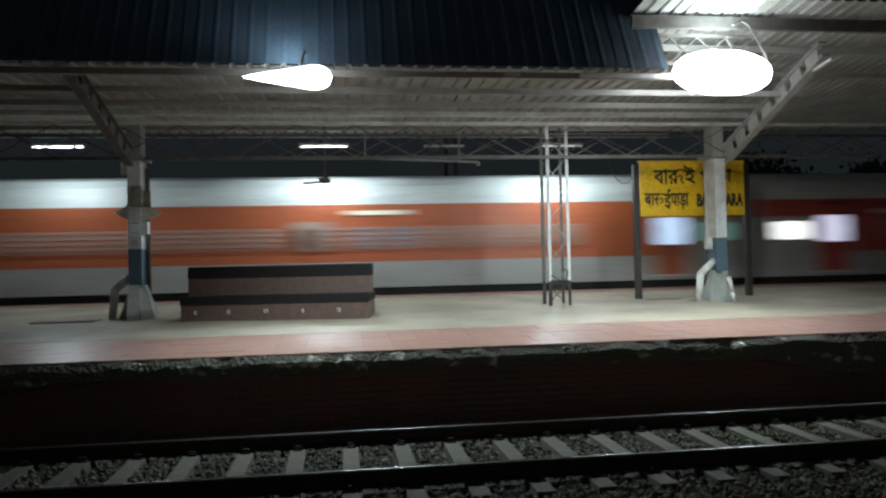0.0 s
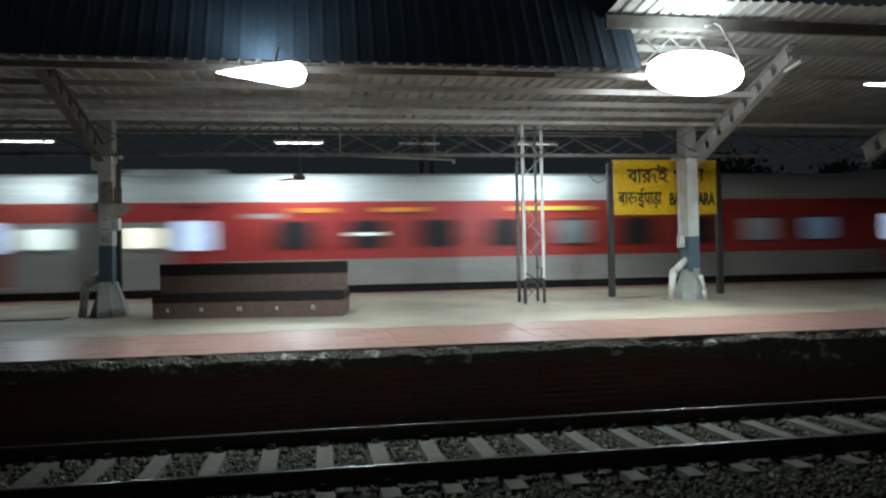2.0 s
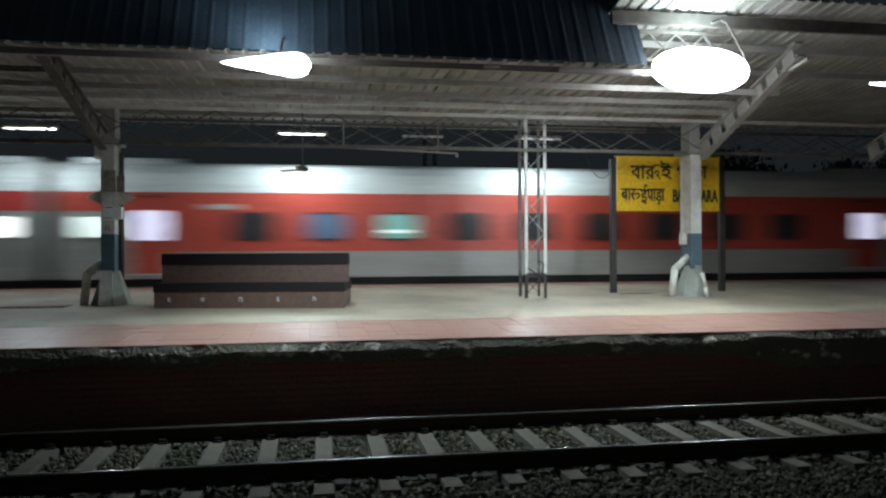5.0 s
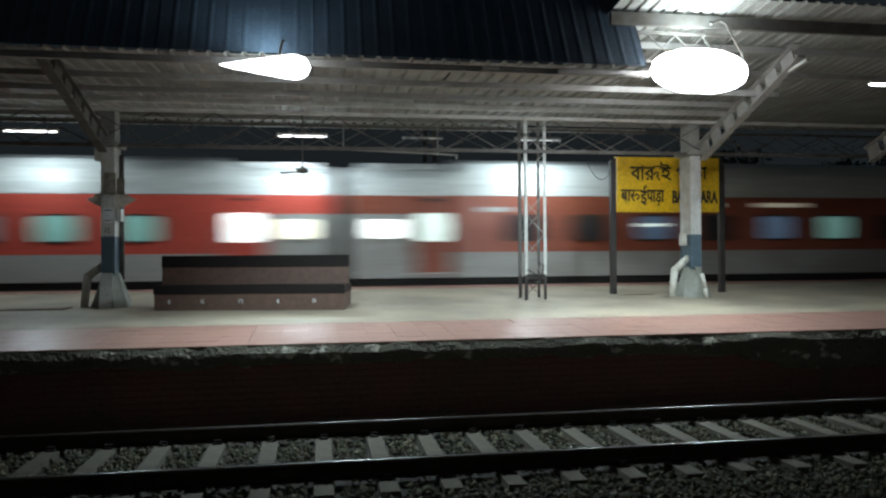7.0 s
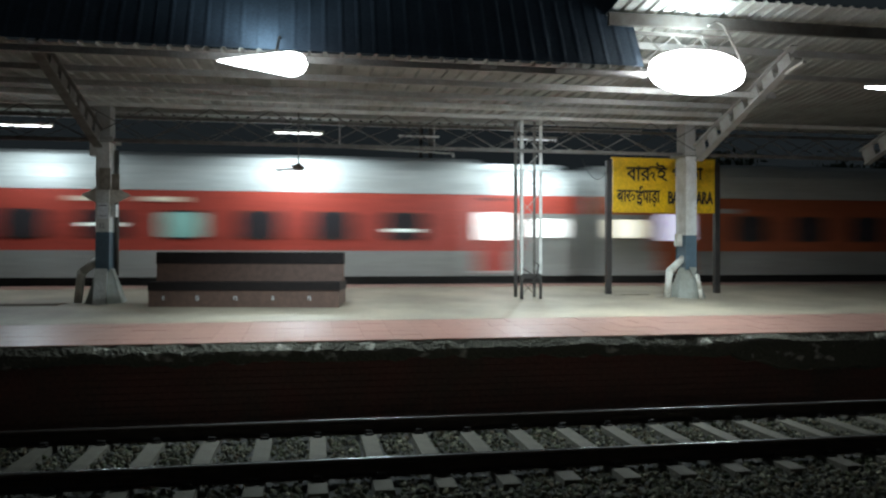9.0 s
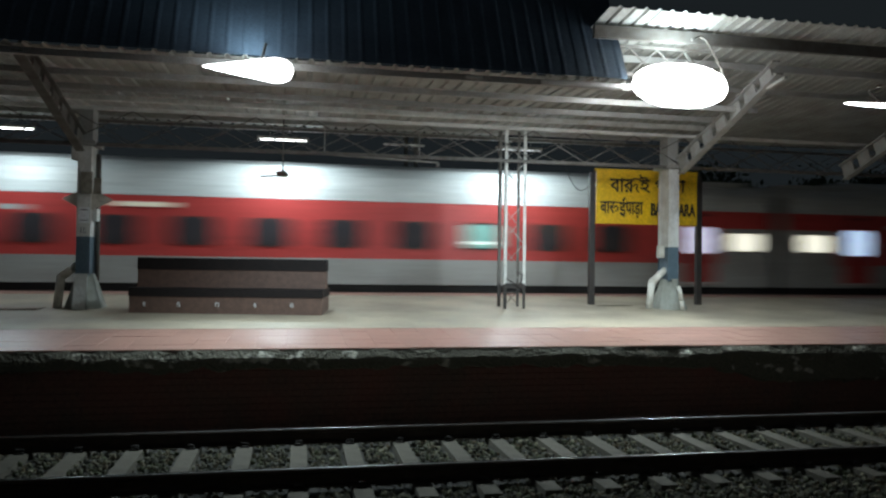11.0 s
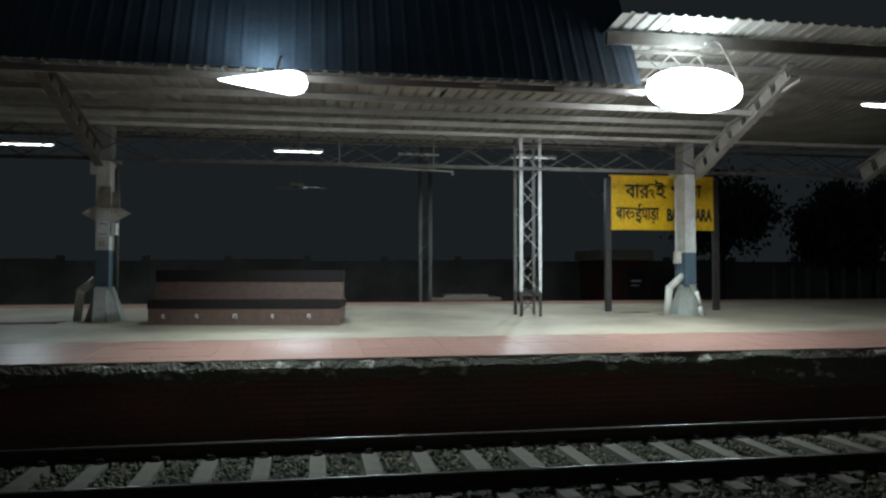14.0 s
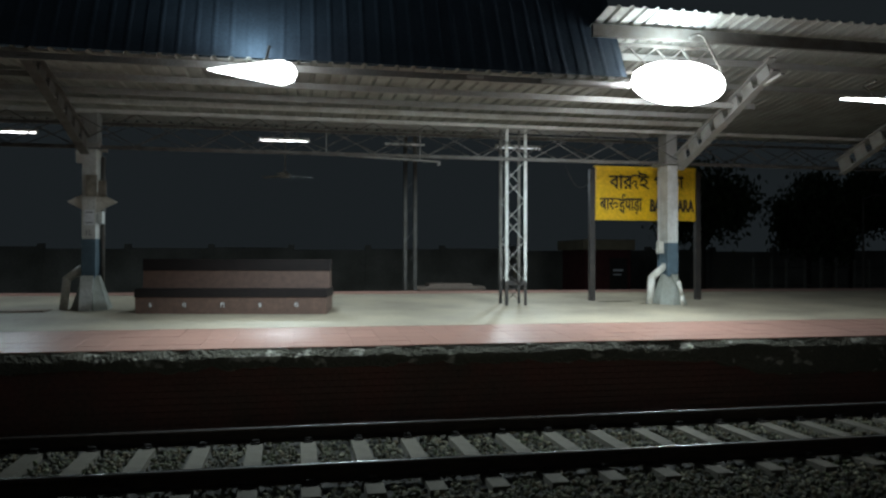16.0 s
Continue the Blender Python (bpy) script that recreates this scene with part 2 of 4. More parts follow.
def thing(name, label, category, at=None, group="", kind=""):
    ob = new(name)
    ob.empty_display_size = 0.2
    if at is not None:
        ob.matrix_basis = at
    return tagged(ob, label, category, group, kind)


def blocks(*boxes):
    bm = bmesh.new()
    for lo, hi in boxes:
        box(bm, lo, hi)
    return bm


# ---- levels of the place ----
NEAR_Y, FAR_Y = 9.97, 19.10            # the two edges of the platform
SLOPE = 0.0375


def deck(y):
    """Height of the platform's surface, which climbs towards the far track."""
    return 0.854 + SLOPE * (y - 10.02)


RAIL2 = 0.36                            # head of the rails of the far track
COACH_Y = 19.175                        # near side of the passing coaches


# ---- ground, tracks ----
def ground():
    """One sheet to the horizon; it steps up under the platform to the level of the far track."""
    bm = bmesh.new()
    ys = [(-150, -0.42), (4.6, -0.42), (5.6, -0.3), (11, -0.3), (14, -0.2), (17, -0.02), (24, 0.05), (40, 0.0), (500, 0.0)]
    xs = [-700, -60, -20, -8, 0, 8, 16, 30, 80, 700]
    g = [[bm.verts.new((x, y, z)) for x in xs] for y, z in ys]
    for a, b in zip(g, g[1:]):
        for i in range(len(xs) - 1):
            bm.faces.new((a[i], a[i + 1], b[i + 1], b[i]))
    tagged(part("ground", bm, M["earth"]), "dark stony railway ground at night", "ground", kind="structure")


def rail_mesh(x0, x1):
    bm = bmesh.new()
    half = [(0.075, -0.172), (0.075, -0.162), (0.02, -0.145), (0.009, -0.125), (0.009, -0.055), (0.036, -0.04), (0.036, -0.008), (0.028, 0.0)]
    prism(bm, half + [(-y, z) for y, z in half[::-1]], x0, x1)
    return mesh_of("rail", bm, M["rail"])


def sleeper_mesh():
    bm = bmesh.new()
    v = box(bm, (-0.125, -1.37, -0.24), (0.125, 1.37, 0.0))
    for w in v:
        if w.co.z > -0.1:
            w.co.x *= 0.72
            w.co.y *= 0.985
    soften(bm, 0.015, 1)
    return mesh_of("sleeper", bm, M["sleeper"])


def clip_mesh():
    bm = bmesh.new()
    rod(bm, (-0.035, 0, 0.0), (-0.035, 0, 0.045), 0.011, 6)
    rod(bm, (-0.035, 0, 0.045), (0.035, 0.02, 0.05), 0.011, 6)
    rod(bm, (0.035, 0.02, 0.05), (0.035, -0.05, 0.02), 0.011, 6)
    box(bm, (-0.05, -0.03, -0.002), (0.05, 0.035, 0.018))
    return mesh_of("rail_clip", bm, M["iron"])


def track(label, centre, top, x0, x1, first, last):
    t = thing("railway_track", label, "railway track", pose(0, centre, top), kind="structure")
    rm = rail_mesh(x0, x1)
    bm = bmesh.new()
    arc = [(0.024, 0.002), (0.0, 0.0035), (-0.015, 0.0024), (-0.0225, 0.001)]
    prism(bm, arc + [(y + 0.004, z - 0.004) for y, z in arc[::-1]], x0, x1)
    strip = mesh_of("running_surface", bm, M["rail_top"], True)
    for y in (-0.8725, 0.8725):
        r = part("rail", rm, None, t, "rusty steel rail with a polished head")
        r.location = (0, y, 0)
        part("running_surface", strip, None, r)
    sm, cm = sleeper_mesh(), clip_mesh()
    for i in range(first, last):
        s = part("sleeper", sm, None, t)
        s.matrix_basis = pose(-2.311 + 0.5988 * i, random.uniform(-0.015, 0.015), -0.176 + random.uniform(-0.006, 0.004), 0, 0, random.uniform(-0.6, 0.6))
        if centre < 12 and -4 <= i < 22:
            for y in (-0.8725, 0.8725):
                for side in (-1, 1):
                    c = part("rail_clip", cm, None, s)
                    c.matrix_basis = pose(0, y + side * 0.1, 0.002, 0, 0, 0 if side > 0 else 180)
    return t


def ballast():
    """Crushed stone between and beside the sleepers of the near track."""
    rng = np.random.default_rng(4)
    forms = []
    for k in range(8):
        bm = bmesh.new()
        bmesh.ops.create_icosphere(bm, subdivisions=1, radius=1)
        bm.verts.ensure_lookup_table()
        v = np.array([w.co[:] for w in bm.verts])
        f = np.array([[w.index for w in face.verts] for face in bm.faces])
        bm.free()
        v *= rng.uniform(0.55, 1.15, (len(v), 1))
        forms.append((v * rng.uniform(0.7, 1.15, 3), f))
    V, F, base = [], [], 0
    n = 58000
    X, Y = rng.uniform(-6.0, 13.5, n), rng.uniform(5.2, 9.93, n)
    for x, y in zip(X, Y):
        near_sleeper = abs((x + 2.311 + 0.2994) % 0.5988 - 0.2994) < 0.15 and abs(y - 8.2885) < 1.38
        if near_sleeper and rng.random() < 0.86:
            continue
        if min(abs(y - 7.416), abs(y - 9.161)) < 0.09:
            continue
        v, f = forms[rng.integers(8)]
        a, b, c = rng.uniform(0, 6.28, 3)
        q = np.array(Euler((a, b, c)).to_matrix())
        r = rng.uniform(0.015, 0.04)
        shoulder = max(0.0, 6.2 - y) * 0.35
        z = -0.235 - shoulder + rng.uniform(-0.02, 0.035)
        V.append(v @ q.T * r + (x, y, z))
        F.append(f + base)
        base += len(v)
    me = bpy.data.meshes.new("ballast")
    me.from_pydata(np.concatenate(V).tolist(), [], np.concatenate(F).tolist())
    me.materials.append(M["stone"])
    tagged(new("ballast", me), "grey crushed stone ballast round concrete sleepers", "ballast", kind="stuff")
    bm = blocks(((-60, 6.1, -0.42), (60, 9.96, -0.243)))
    tagged(part("ballast_bed", bm, M["earth"]), "dark bed under the ballast", "ballast", kind="structure")


# ---- platform ----
PX0, PX1 = -30.0, 46.0


def platform():
    p = thing("platform", "railway platform with red edge tiles and grey concrete", "platform", kind="structure")
    bm = bmesh.new()
    courses, z = [(NEAR_Y + 0.03, -0.45)], -0.44
    while z < deck(NEAR_Y) - 0.13:      # brick courses under the paint, with raked joints
        courses += [(NEAR_Y + 0.03, z), (NEAR_Y + 0.03, z + 0.072), (NEAR_Y + 0.04, z + 0.074), (NEAR_Y + 0.04, z + 0.083)]
        z += 0.085
    prism(bm, courses + [(NEAR_Y + 0.03, deck(NEAR_Y) - 0.03), (FAR_Y, deck(FAR_Y) - 0.03), (FAR_Y, -0.3)], PX0, PX1)
    part("retaining_wall", bm, M["red_wall"], p, "dark red painted platform wall, stained")
    bm = bmesh.new()
    prism(bm, [(12.0, deck(12.0) - 0.03), (12.0, deck(12.0)), (18.2, deck(18.2)), (18.2, deck(18.2) - 0.03)], PX0, PX1)
    part("paving", bm, M["concrete"], p, "worn grey concrete paving")
    for name, y0, y1 in (("edge_bed", NEAR_Y - 0.02, 11.99), ("far_edge_bed", 18.21, FAR_Y)):
        bm = bmesh.new()
        prism(bm, [(y0, deck(y0) - 0.05), (y0, deck(y0) - 0.006), (y1, deck(y1) - 0.006), (y1, deck(y1) - 0.05)], PX0, PX1)
        part(name, bm, M["tile_joint"], p)
    # crumbling plaster band below the edge, with a ragged lower rim
    bm = bmesh.new()
    rows, n = 15, 1800
    x0, x1 = -9.0, 21.0
    g = []
    for j in range(rows):
        line = []
        for i in range(n + 1):
            x = x0 + (x1 - x0) * i / n
            low = 0.27 + 0.055 * noise.noise((x * 0.9, 3, 0)) + 0.05 * noise.noise((x * 4.0, 7, 0)) + 0.02 * noise.noise((x * 15, 1, 0))
            low += 0.28 * max(0.0, min(1.0, (x - 4.6) / 2.2)) ** 2
            drop = low * (j / (rows - 1)) ** 1.2
            worn = 0.5 + 0.5 * noise.noise((x * 0.7, 11, 4)) + 0.35 * noise.noise((x * 3.1, 2, 8))
            lean = min(1.0, drop / (0.05 + 0.13 * max(0.0, worn)))
            lump = 0.008 * noise.noise((x * 5, drop * 9, 5)) + 0.009 * noise.noise((x * 21, drop * 26, 9)) + 0.006 * noise.noise((x * 48, drop * 60, 3))
            y = NEAR_Y - 0.015 - 0.058 * lean + lump * (0.3 if j == 0 else 1)
            if j == rows - 1:
                y = NEAR_Y + 0.035
            line.append(bm.verts.new((x, y, deck(NEAR_Y) - 0.006 - drop)))
        g.append(line)
    for j in range(rows - 1):
        for i in range(n):
            bm.faces.new((g[j][i], g[j + 1][i], g[j + 1][i + 1], g[j][i + 1]))
    back = [bm.verts.new((v.co.x, NEAR_Y + 0.06, v.co.z)) for v in g[0]]
    for i in range(n):
        bm.faces.new((g[0][i], g[0][i + 1], back[i + 1], back[i]))
    part("plaster_band", bm, M["coping"], p, "crumbling grey plaster with lime-white patches")
    return p


def edge_tiles(p):
    """Red tiles of the edge strips: each one a slightly uneven plate with a studded face."""
    size, gap = 0.395, 0.003
    bm = bmesh.new()
    v = box(bm, (gap / 2, gap / 2, -0.02), (size - gap / 2, 0.406 - gap / 2, 0.0))
    bmesh.ops.bevel(bm, geom=[e for e in bm.edges if all(w.co.z > -0.001 for w in e.verts)], offset=0.0015, segments=1, affect="EDGES")
    tile = mesh_of("tile", bm, M["red_tile"])
    tilt = math.degrees(math.atan(SLOPE))
    rows = 5
    for j in range(rows):
        y = NEAR_Y - 0.01 + j * (12.0 - NEAR_Y) / rows
        for i in range(56):
            x = -6.4 + i * size
            t = part("tile", tile, None, p)
            t.matrix_basis = pose(x, y, deck(y) + random.uniform(-0.0015, 0.002), tilt + random.uniform(-0.08, 0.08), random.uniform(-0.08, 0.08), 0)
    # the rest, out of near view, as one joined field
    bm = bmesh.new()
    for x0, x1, y0, y1 in ((-30, -6.42, NEAR_Y, 12.0), (15.74, 46, NEAR_Y, 12.0), (-30, 46, 18.22, FAR_Y)):
        prism(bm, [(y0, deck(y0) - 0.02), (y0, deck(y0)), (y1, deck(y1)), (y1, deck(y1) - 0.02)], x0, x1)
    tagged(part("tile_field", bm, M["red_tile"], p), kind="stuff")


def near_bounce_wall():
    """An unseen plain pale wall added behind the camera; it closes the near side and bounces light."""
    w = thing("bounce_wall", "unseen plain pale wall added along the near side to bounce light", "wall", pose(0, -1.8, -0.42), kind="structure")
    part("plaster", blocks(((-45, -0.25, -0.1), (60, 0, 5.2))), M["white_paint"], w)
    part("parapet", blocks(((-45, -0.3, 5.2), (60, 0.08, 5.4))), M["plinth"], w)
    return w


# ---- canopy ----
def ribbed_sheet(x0, x1, a, b, pitch, rise, mat, name, parent, label="", rib=((0, 0), (0.62, 0), (0.72, 1), (0.9, 1))):
    """Trapezoid-ribbed steel sheet between the long edges a and b, each (y, z), with a thickness."""
    bm = bmesh.new()
    d = Vector((0, b[0] - a[0], b[1] - a[1])).normalized()
    up = Vector((1, 0, 0)).cross(d)
    if up.z < 0:
        up = -up
    prof = []
    x = x0
    while x < x1 - 1e-6:
        for f, hgt in rib:
            xx = min(x + f * pitch, x1)
            prof.append((xx, hgt * rise))
        x += pitch
    prof.append((x1, 0))
    rows = []
    for lift in (0, 0.004):
        for (y, z) in (a, b):
            rows.append([bm.verts.new(Vector((xx, y, z)) + up * (hh + lift)) for xx, hh in prof])
    for i in range(len(prof) - 1):
        bm.faces.new((rows[0][i], rows[0][i + 1], rows[1][i + 1], rows[1][i]))
        bm.faces.new((rows[2][i], rows[3][i], rows[3][i + 1], rows[2][i + 1]))
        bm.faces.new((rows[0][i], rows[2][i], rows[2][i + 1], rows[0][i + 1]))
        bm.faces.new((rows[1][i], rows[1][i + 1], rows[3][i + 1], rows[3][i]))
    return part(name, bm, mat, parent, label)


def lattice(parent, name, x0, x1, y, z0, z1, bay, mat, chord=0.055, web=0.016, top=None):
    """A lattice girder along x: two chords and crossing diagonals, each bar a part."""
    bm = bmesh.new()
    box(bm, (x0, y - chord / 2, z1 - chord), (x1, y + chord / 2, z1))
    part("top_chord", bm, top or mat, parent)
    bm = bmesh.new()
    box(bm, (x0, y - chord / 2, z0), (x1, y + chord / 2, z0 + chord))
    part("bottom_chord", bm, mat, parent)
    n = max(1, round((x1 - x0) / bay))
    b = (x1 - x0) / n
    bm = bmesh.new()
    beam(bm, (0, 0, z0 + chord), (b, 0, z1 - chord), web, web)
    up = mesh_of("diagonal", bm, mat)
    bm = bmesh.new()
    beam(bm, (0, web, z1 - chord), (b, web, z0 + chord), web, web)
    down = mesh_of("diagonal", bm, mat)
    for i in range(n):
        for me in (up, down):
            d = part("diagonal", me, None, parent)
            d.location = (x0 + i * b, y, 0)


def strut(parent, x, a, b, da, db, mat):
    """A tapered plate bracket in the plane of x from a to b, (y, z), with oblong holes in its web."""
    bm = bmesh.new()
    a, b = Vector((0, *a)), Vector((0, *b))
    d = (b - a).normalized()
    nrm = Vector((0, -d.z, d.y))
    length = (b - a).length
    k = 7
    for side in (-1, 1):                # flanges
        q0, q1 = a + nrm * side * da / 2, b + nrm * side * db / 2
        beam(bm, q0 + Vector((x, 0, 0)), q1 + Vector((x, 0, 0)), 0.15, 0.03)
    for i in range(k):                  # web pieces between the holes
        s0, s1 = i / k, (i + 0.66) / k
        p0, p1 = a + d * length * s0, a + d * length * s1
        h0, h1 = da + (db - da) * s0, da + (db - da) * s1
        v = []
        for xx in (x - 0.012, x + 0.012):
            for pp, hh in ((p0, h0), (p1, h1)):
                for side in (-1, 1):
                    v.append(bm.verts.new(Vector((xx, pp.y, pp.z)) + nrm * side * hh / 2))
        for f in ((0, 1, 3, 2), (4, 6, 7, 5), (0, 4, 5, 1), (2, 3, 7, 6), (0, 2, 6, 4), (1, 5, 7, 3)):
            bm.faces.new([v[j] for j in f])
    return part("bracket", bm, mat, parent, "tapered steel bracket with oblong holes")


COL_X = (-3.825, 7.975)
COL_Y = 15.0


def canopy():
    c = thing("platform_canopy", "steel platform canopy with ribbed sheet roof", "canopy", kind="structure")
    # low roof: ribbed sheets, seen from below
    x = -22.0
    while x < 5.1:
        w = min(2.2, 5.2 - x)
        ribbed_sheet(x, x + w, (11.35, 4.93), (15.05, 5.03), 0.25, 0.035, M["sheet"], "roof_sheet", c)
        ribbed_sheet(x, x + w, (15.06, 5.03), (18.75, 5.22), 0.25, 0.035, M["sheet"], "roof_sheet", c)
        ribbed_sheet(x, x + w, (11.3, 4.95), (12.5, 7.2), 0.25, 0.006, M["blue_sheet"], "blue_roof_sheet", c, "dark blue ribbed roof sheet", ((0, 0), (0.6, 0), (0.75, 1), (0.85, 1)))
        x += 2.2
    # high roof over the open end
    x = 4.75
    while x < 30:
        ribbed_sheet(x, x + 2.2, (11.0, 5.98), (15.3, 5.52), 0.22, 0.035, M["sheet"], "roof_sheet", c)
        ribbed_sheet(x, x + 2.2, (15.3, 5.52), (18.8, 5.3), 0.22, 0.035, M["sheet"], "roof_sheet", c)
        x += 2.2
    for y, z, x0, x1 in ((11.45, 4.85, -22, 5.3), (12.7, 4.88, -22, 8.4), (13.9, 4.91, -22, 8.4), (17.0, 5.02, -22, 8.4), (18.4, 5.1, -22, 8.4)):
        part("purlin", blocks(((x0, y - 0.035, z - 0.05), (x1, y + 0.035, z + 0.05))), M["steel"], c)
    part("edge_beam", blocks(((4.7, 11.5, 5.66), (30, 11.58, 5.86))), M["dull_steel"], c)
    part("purlin", blocks(((4.7, 12.6, 5.6), (30, 12.68, 5.72))), M["steel"], c)
    part("purlin", blocks(((4.7, 13.9, 5.5), (30, 13.98, 5.6))), M["steel"], c)
    part("girder_flange", blocks(((-22, 14.86, 4.88), (8.6, 14.95, 4.98))), M["purlin"], c)
    g = new("main_girder")
    g.parent = c
    lattice(g, "main_girder", -22, 16.0, 15.0, 4.05, 4.79, 1.12, M["dull_steel"], 0.065, 0.018, M["purlin"])
    g = new("far_girder")
    g.parent = c
    lattice(g, "far_girder", -22, 16.0, 17.4, 4.38, 4.95, 1.1, M["dull_steel"])
    g = new("high_girder")
    g.parent = c
    lattice(g, "high_girder", 4.95, 6.9, 11.75, 5.12, 5.64, 0.45, M["dull_steel"], 0.05, 0.02)
    # right-hand brackets take paler steel: stronger lamplight put into the colour
    for x in (-15.6, *COL_X, 11.9, 19.74):
        strut(c, x, (14.75, 4.08), (11.45, 4.98 if x < 5 else 5.35), 0.34, 0.26, M["steel" if x > 5 else "dull_steel"])
    # white battens and pipework under the eave
    part("white_batten", blocks(((3.78, 11.37, 4.82), (5.34, 11.41, 4.875))), M["white_paint"], c)
    part("white_batten", blocks(((2.57, 11.37, 4.84), (2.82, 11.41, 4.875))), M["white_paint"], c)
    bm = bmesh.new()
    rod(bm, (0.4, 16.4, 4.27), (3.0, 16.0, 4.12), 0.02, 8)
    rod(bm, (3.0, 16.0, 4.12), (3.0, 16.0, 4.04), 0.035, 8)
    rod(bm, (0.6, 16.36, 4.26), (0.6, 16.36, 4.9), 0.012, 6)
    rod(bm, (2.6, 16.06, 4.14), (2.6, 16.06, 4.98), 0.012, 6)
    part("conduit", bm, M["steel"], c, "thin hanging conduit")
    bm = bmesh.new()
    bend = [(6.3, 11.3, 5.66), (6.45, 11.3, 5.73), (6.56, 11.3, 5.68), (6.84, 11.3, 5.2), (6.9, 11.3, 4.98)]
    for p, q in zip(bend, bend[1:]):
        rod(bm, p, q, 0.022, 8)
    part("lamp_bracket", bm, M["dull_steel"], c, "bent pipe bracket of a lamp")
    part("white_batten", blocks(((2.0, 17.46, 4.68), (2.95, 17.52, 4.72))), M["white_paint"], c)
    bm = bmesh.new()
    beam(bm, (8.0, 11.27, 5.14), (8.0, 11.77, 5.07), 0.07, 0.04)
    part("white_batten", bm, M["white_paint"], c)
    return c


def column(x, plates):
    z0 = deck(COL_Y)
    c = thing("canopy_column", "white steel canopy column, slate blue below, on a concrete plinth", "column", pose(x, COL_Y, z0), group="canopy columns")
    bm = bmesh.new()
    v = box(bm, (-0.32, -0.2, -0.03), (0.36, 0.66, 0.64))
    for w in v:
        if w.co.z > 0.3:
            w.co.x, w.co.y = w.co.x * 0.42 + 0.0, 0.235 + (w.co.y - 0.235) * 0.66
    bmesh.ops.bevel(bm, geom=[e for e in bm.edges if abs(e.verts[0].co.z - e.verts[1].co.z) > 0.3], offset=0.2, segments=1, affect="EDGES")
    soften(bm, 0.012, 1)
    part("plinth", bm, M["plinth"], c, "flared concrete plinth")
    if plates:
        bm = bmesh.new()
        prism(bm, [(-0.212, -0.02), (-0.196, -0.02), (-0.048, 0.64), (-0.064, 0.64)], -0.115, 0.105)
        part("painted_face", bm, M["white_paint"], c, "white painted front of the plinth")
    else:
        bm = bmesh.new()
        rod(bm, (0.02, -0.2, 0.5), (0.04, -0.29, 0.2), 0.045, 12)
        rod(bm, (0.04, -0.29, 0.2), (0.07, -0.3, -0.02), 0.045, 12)
        part("drain_spout", bm, M["pvc"], c, "short white drain spout", smooth=True)
    for name, za, zb, mat in (("lower_shaft", 0.6, 1.33, "blue_paint"), ("upper_shaft", 1.33, 3.12, "white_paint")):
        bm = blocks(((-0.12, 0.0, za), (0.12, 0.03, zb)), ((-0.12, 0.44, za), (0.12, 0.47, zb)), ((-0.1, 0.03, za), (-0.075, 0.44, zb)), ((0.075, 0.03, za), (0.1, 0.44, zb)))
        part(name, bm, M[mat], c, "slate blue painted steel" if mat == "blue_paint" else "white painted steel")
    part("head", blocks(((-0.2, -0.1, 3.02), (0.2, 0.57, 3.1)), ((-0.12, 0.05, 3.1), (0.12, 0.42, 3.72))), M["steel"], c)
    bm = bmesh.new()
    for a, b in (((-0.08, 0.2, 0.84), (-0.41, 0.17, 0.57)), ((-0.41, 0.17, 0.57), (-0.47, 0.17, -0.02))):
        rod(bm, a, b, 0.075, 14)
    bmesh.ops.create_uvsphere(bm, u_segments=14, v_segments=8, radius=0.078, matrix=Matrix.Translation((-0.41, 0.17, 0.57)))
    part("drain_pipe", bm, M["pvc"], c, "off-white drain pipe elbow", smooth=True)
    bm = bmesh.new()
    rod(bm, (0.16, 0.4, 0.5), (0.16, 0.4, 2.9), 0.04, 10)
    part("downpipe", bm, M["dull_steel"], c, smooth=True)
    if plates:
        part("notice_board", blocks(((-0.045, -0.05, 2.12), (0.15, -0.003, 2.52))), M["plate"], c, "weathered brown notice board")
        part("notice_board", blocks(((0.16, 0.0, 2.12), (0.3, 0.03, 2.42))), M["plate"], c, "weathered brown notice board")
        bm = bmesh.new()
        s = 0.24
        rim = ((-0.39, 2.02), (0.05, 2.02 - s), (0.5, 2.02), (0.05, 2.02 + s))
        front, rear = ([bm.verts.new((px, py, pz)) for px, pz in rim] for py in (0.05, 0.062))
        bm.faces.new(front)
        bm.faces.new(rear[::-1])
        for q in range(4):
            bm.faces.new((front[q], rear[q], rear[(q + 1) % 4], front[(q + 1) % 4]))
        part("diamond_board", bm, M["pvc"], c, "pale diamond-shaped board")
        paper = part("notice", blocks(((-0.085, -0.006, 1.58), (0.1, -0.002, 1.87))), M["paper"], c, "white paper notice")
        part("print_line", blocks(((-0.055, -0.01, 1.81), (0.075, -0.0065, 1.83))), M["ink"], paper)
        part("print_line", blocks(((-0.055, -0.01, 1.62), (0.075, -0.0065, 1.635))), M["ink"], paper)
        part("stencil", blocks(((-0.045, -0.006, 1.4), (-0.028, -0.002, 1.5)), ((-0.01, -0.006, 1.4), (0.05, -0.002, 1.415)), ((0.005, -0.006, 1.43), (0.02, -0.002, 1.5))), M["ink"], c, "worn grey stencilled mark")
        part("junction_box", blocks(((-0.235, 0.02, 2.75), (-0.125, 0.16, 2.98))), M["white_paint"], c)
        part("junction_box", blocks(((0.125, 0.1, 1.62), (0.21, 0.3, 1.85))), M["white_paint"], c)
    else:
        part("junction_box", blocks(((-0.24, 0.16, 1.1), (-0.125, 0.3, 1.36))), M["pvc"], c)
    return c


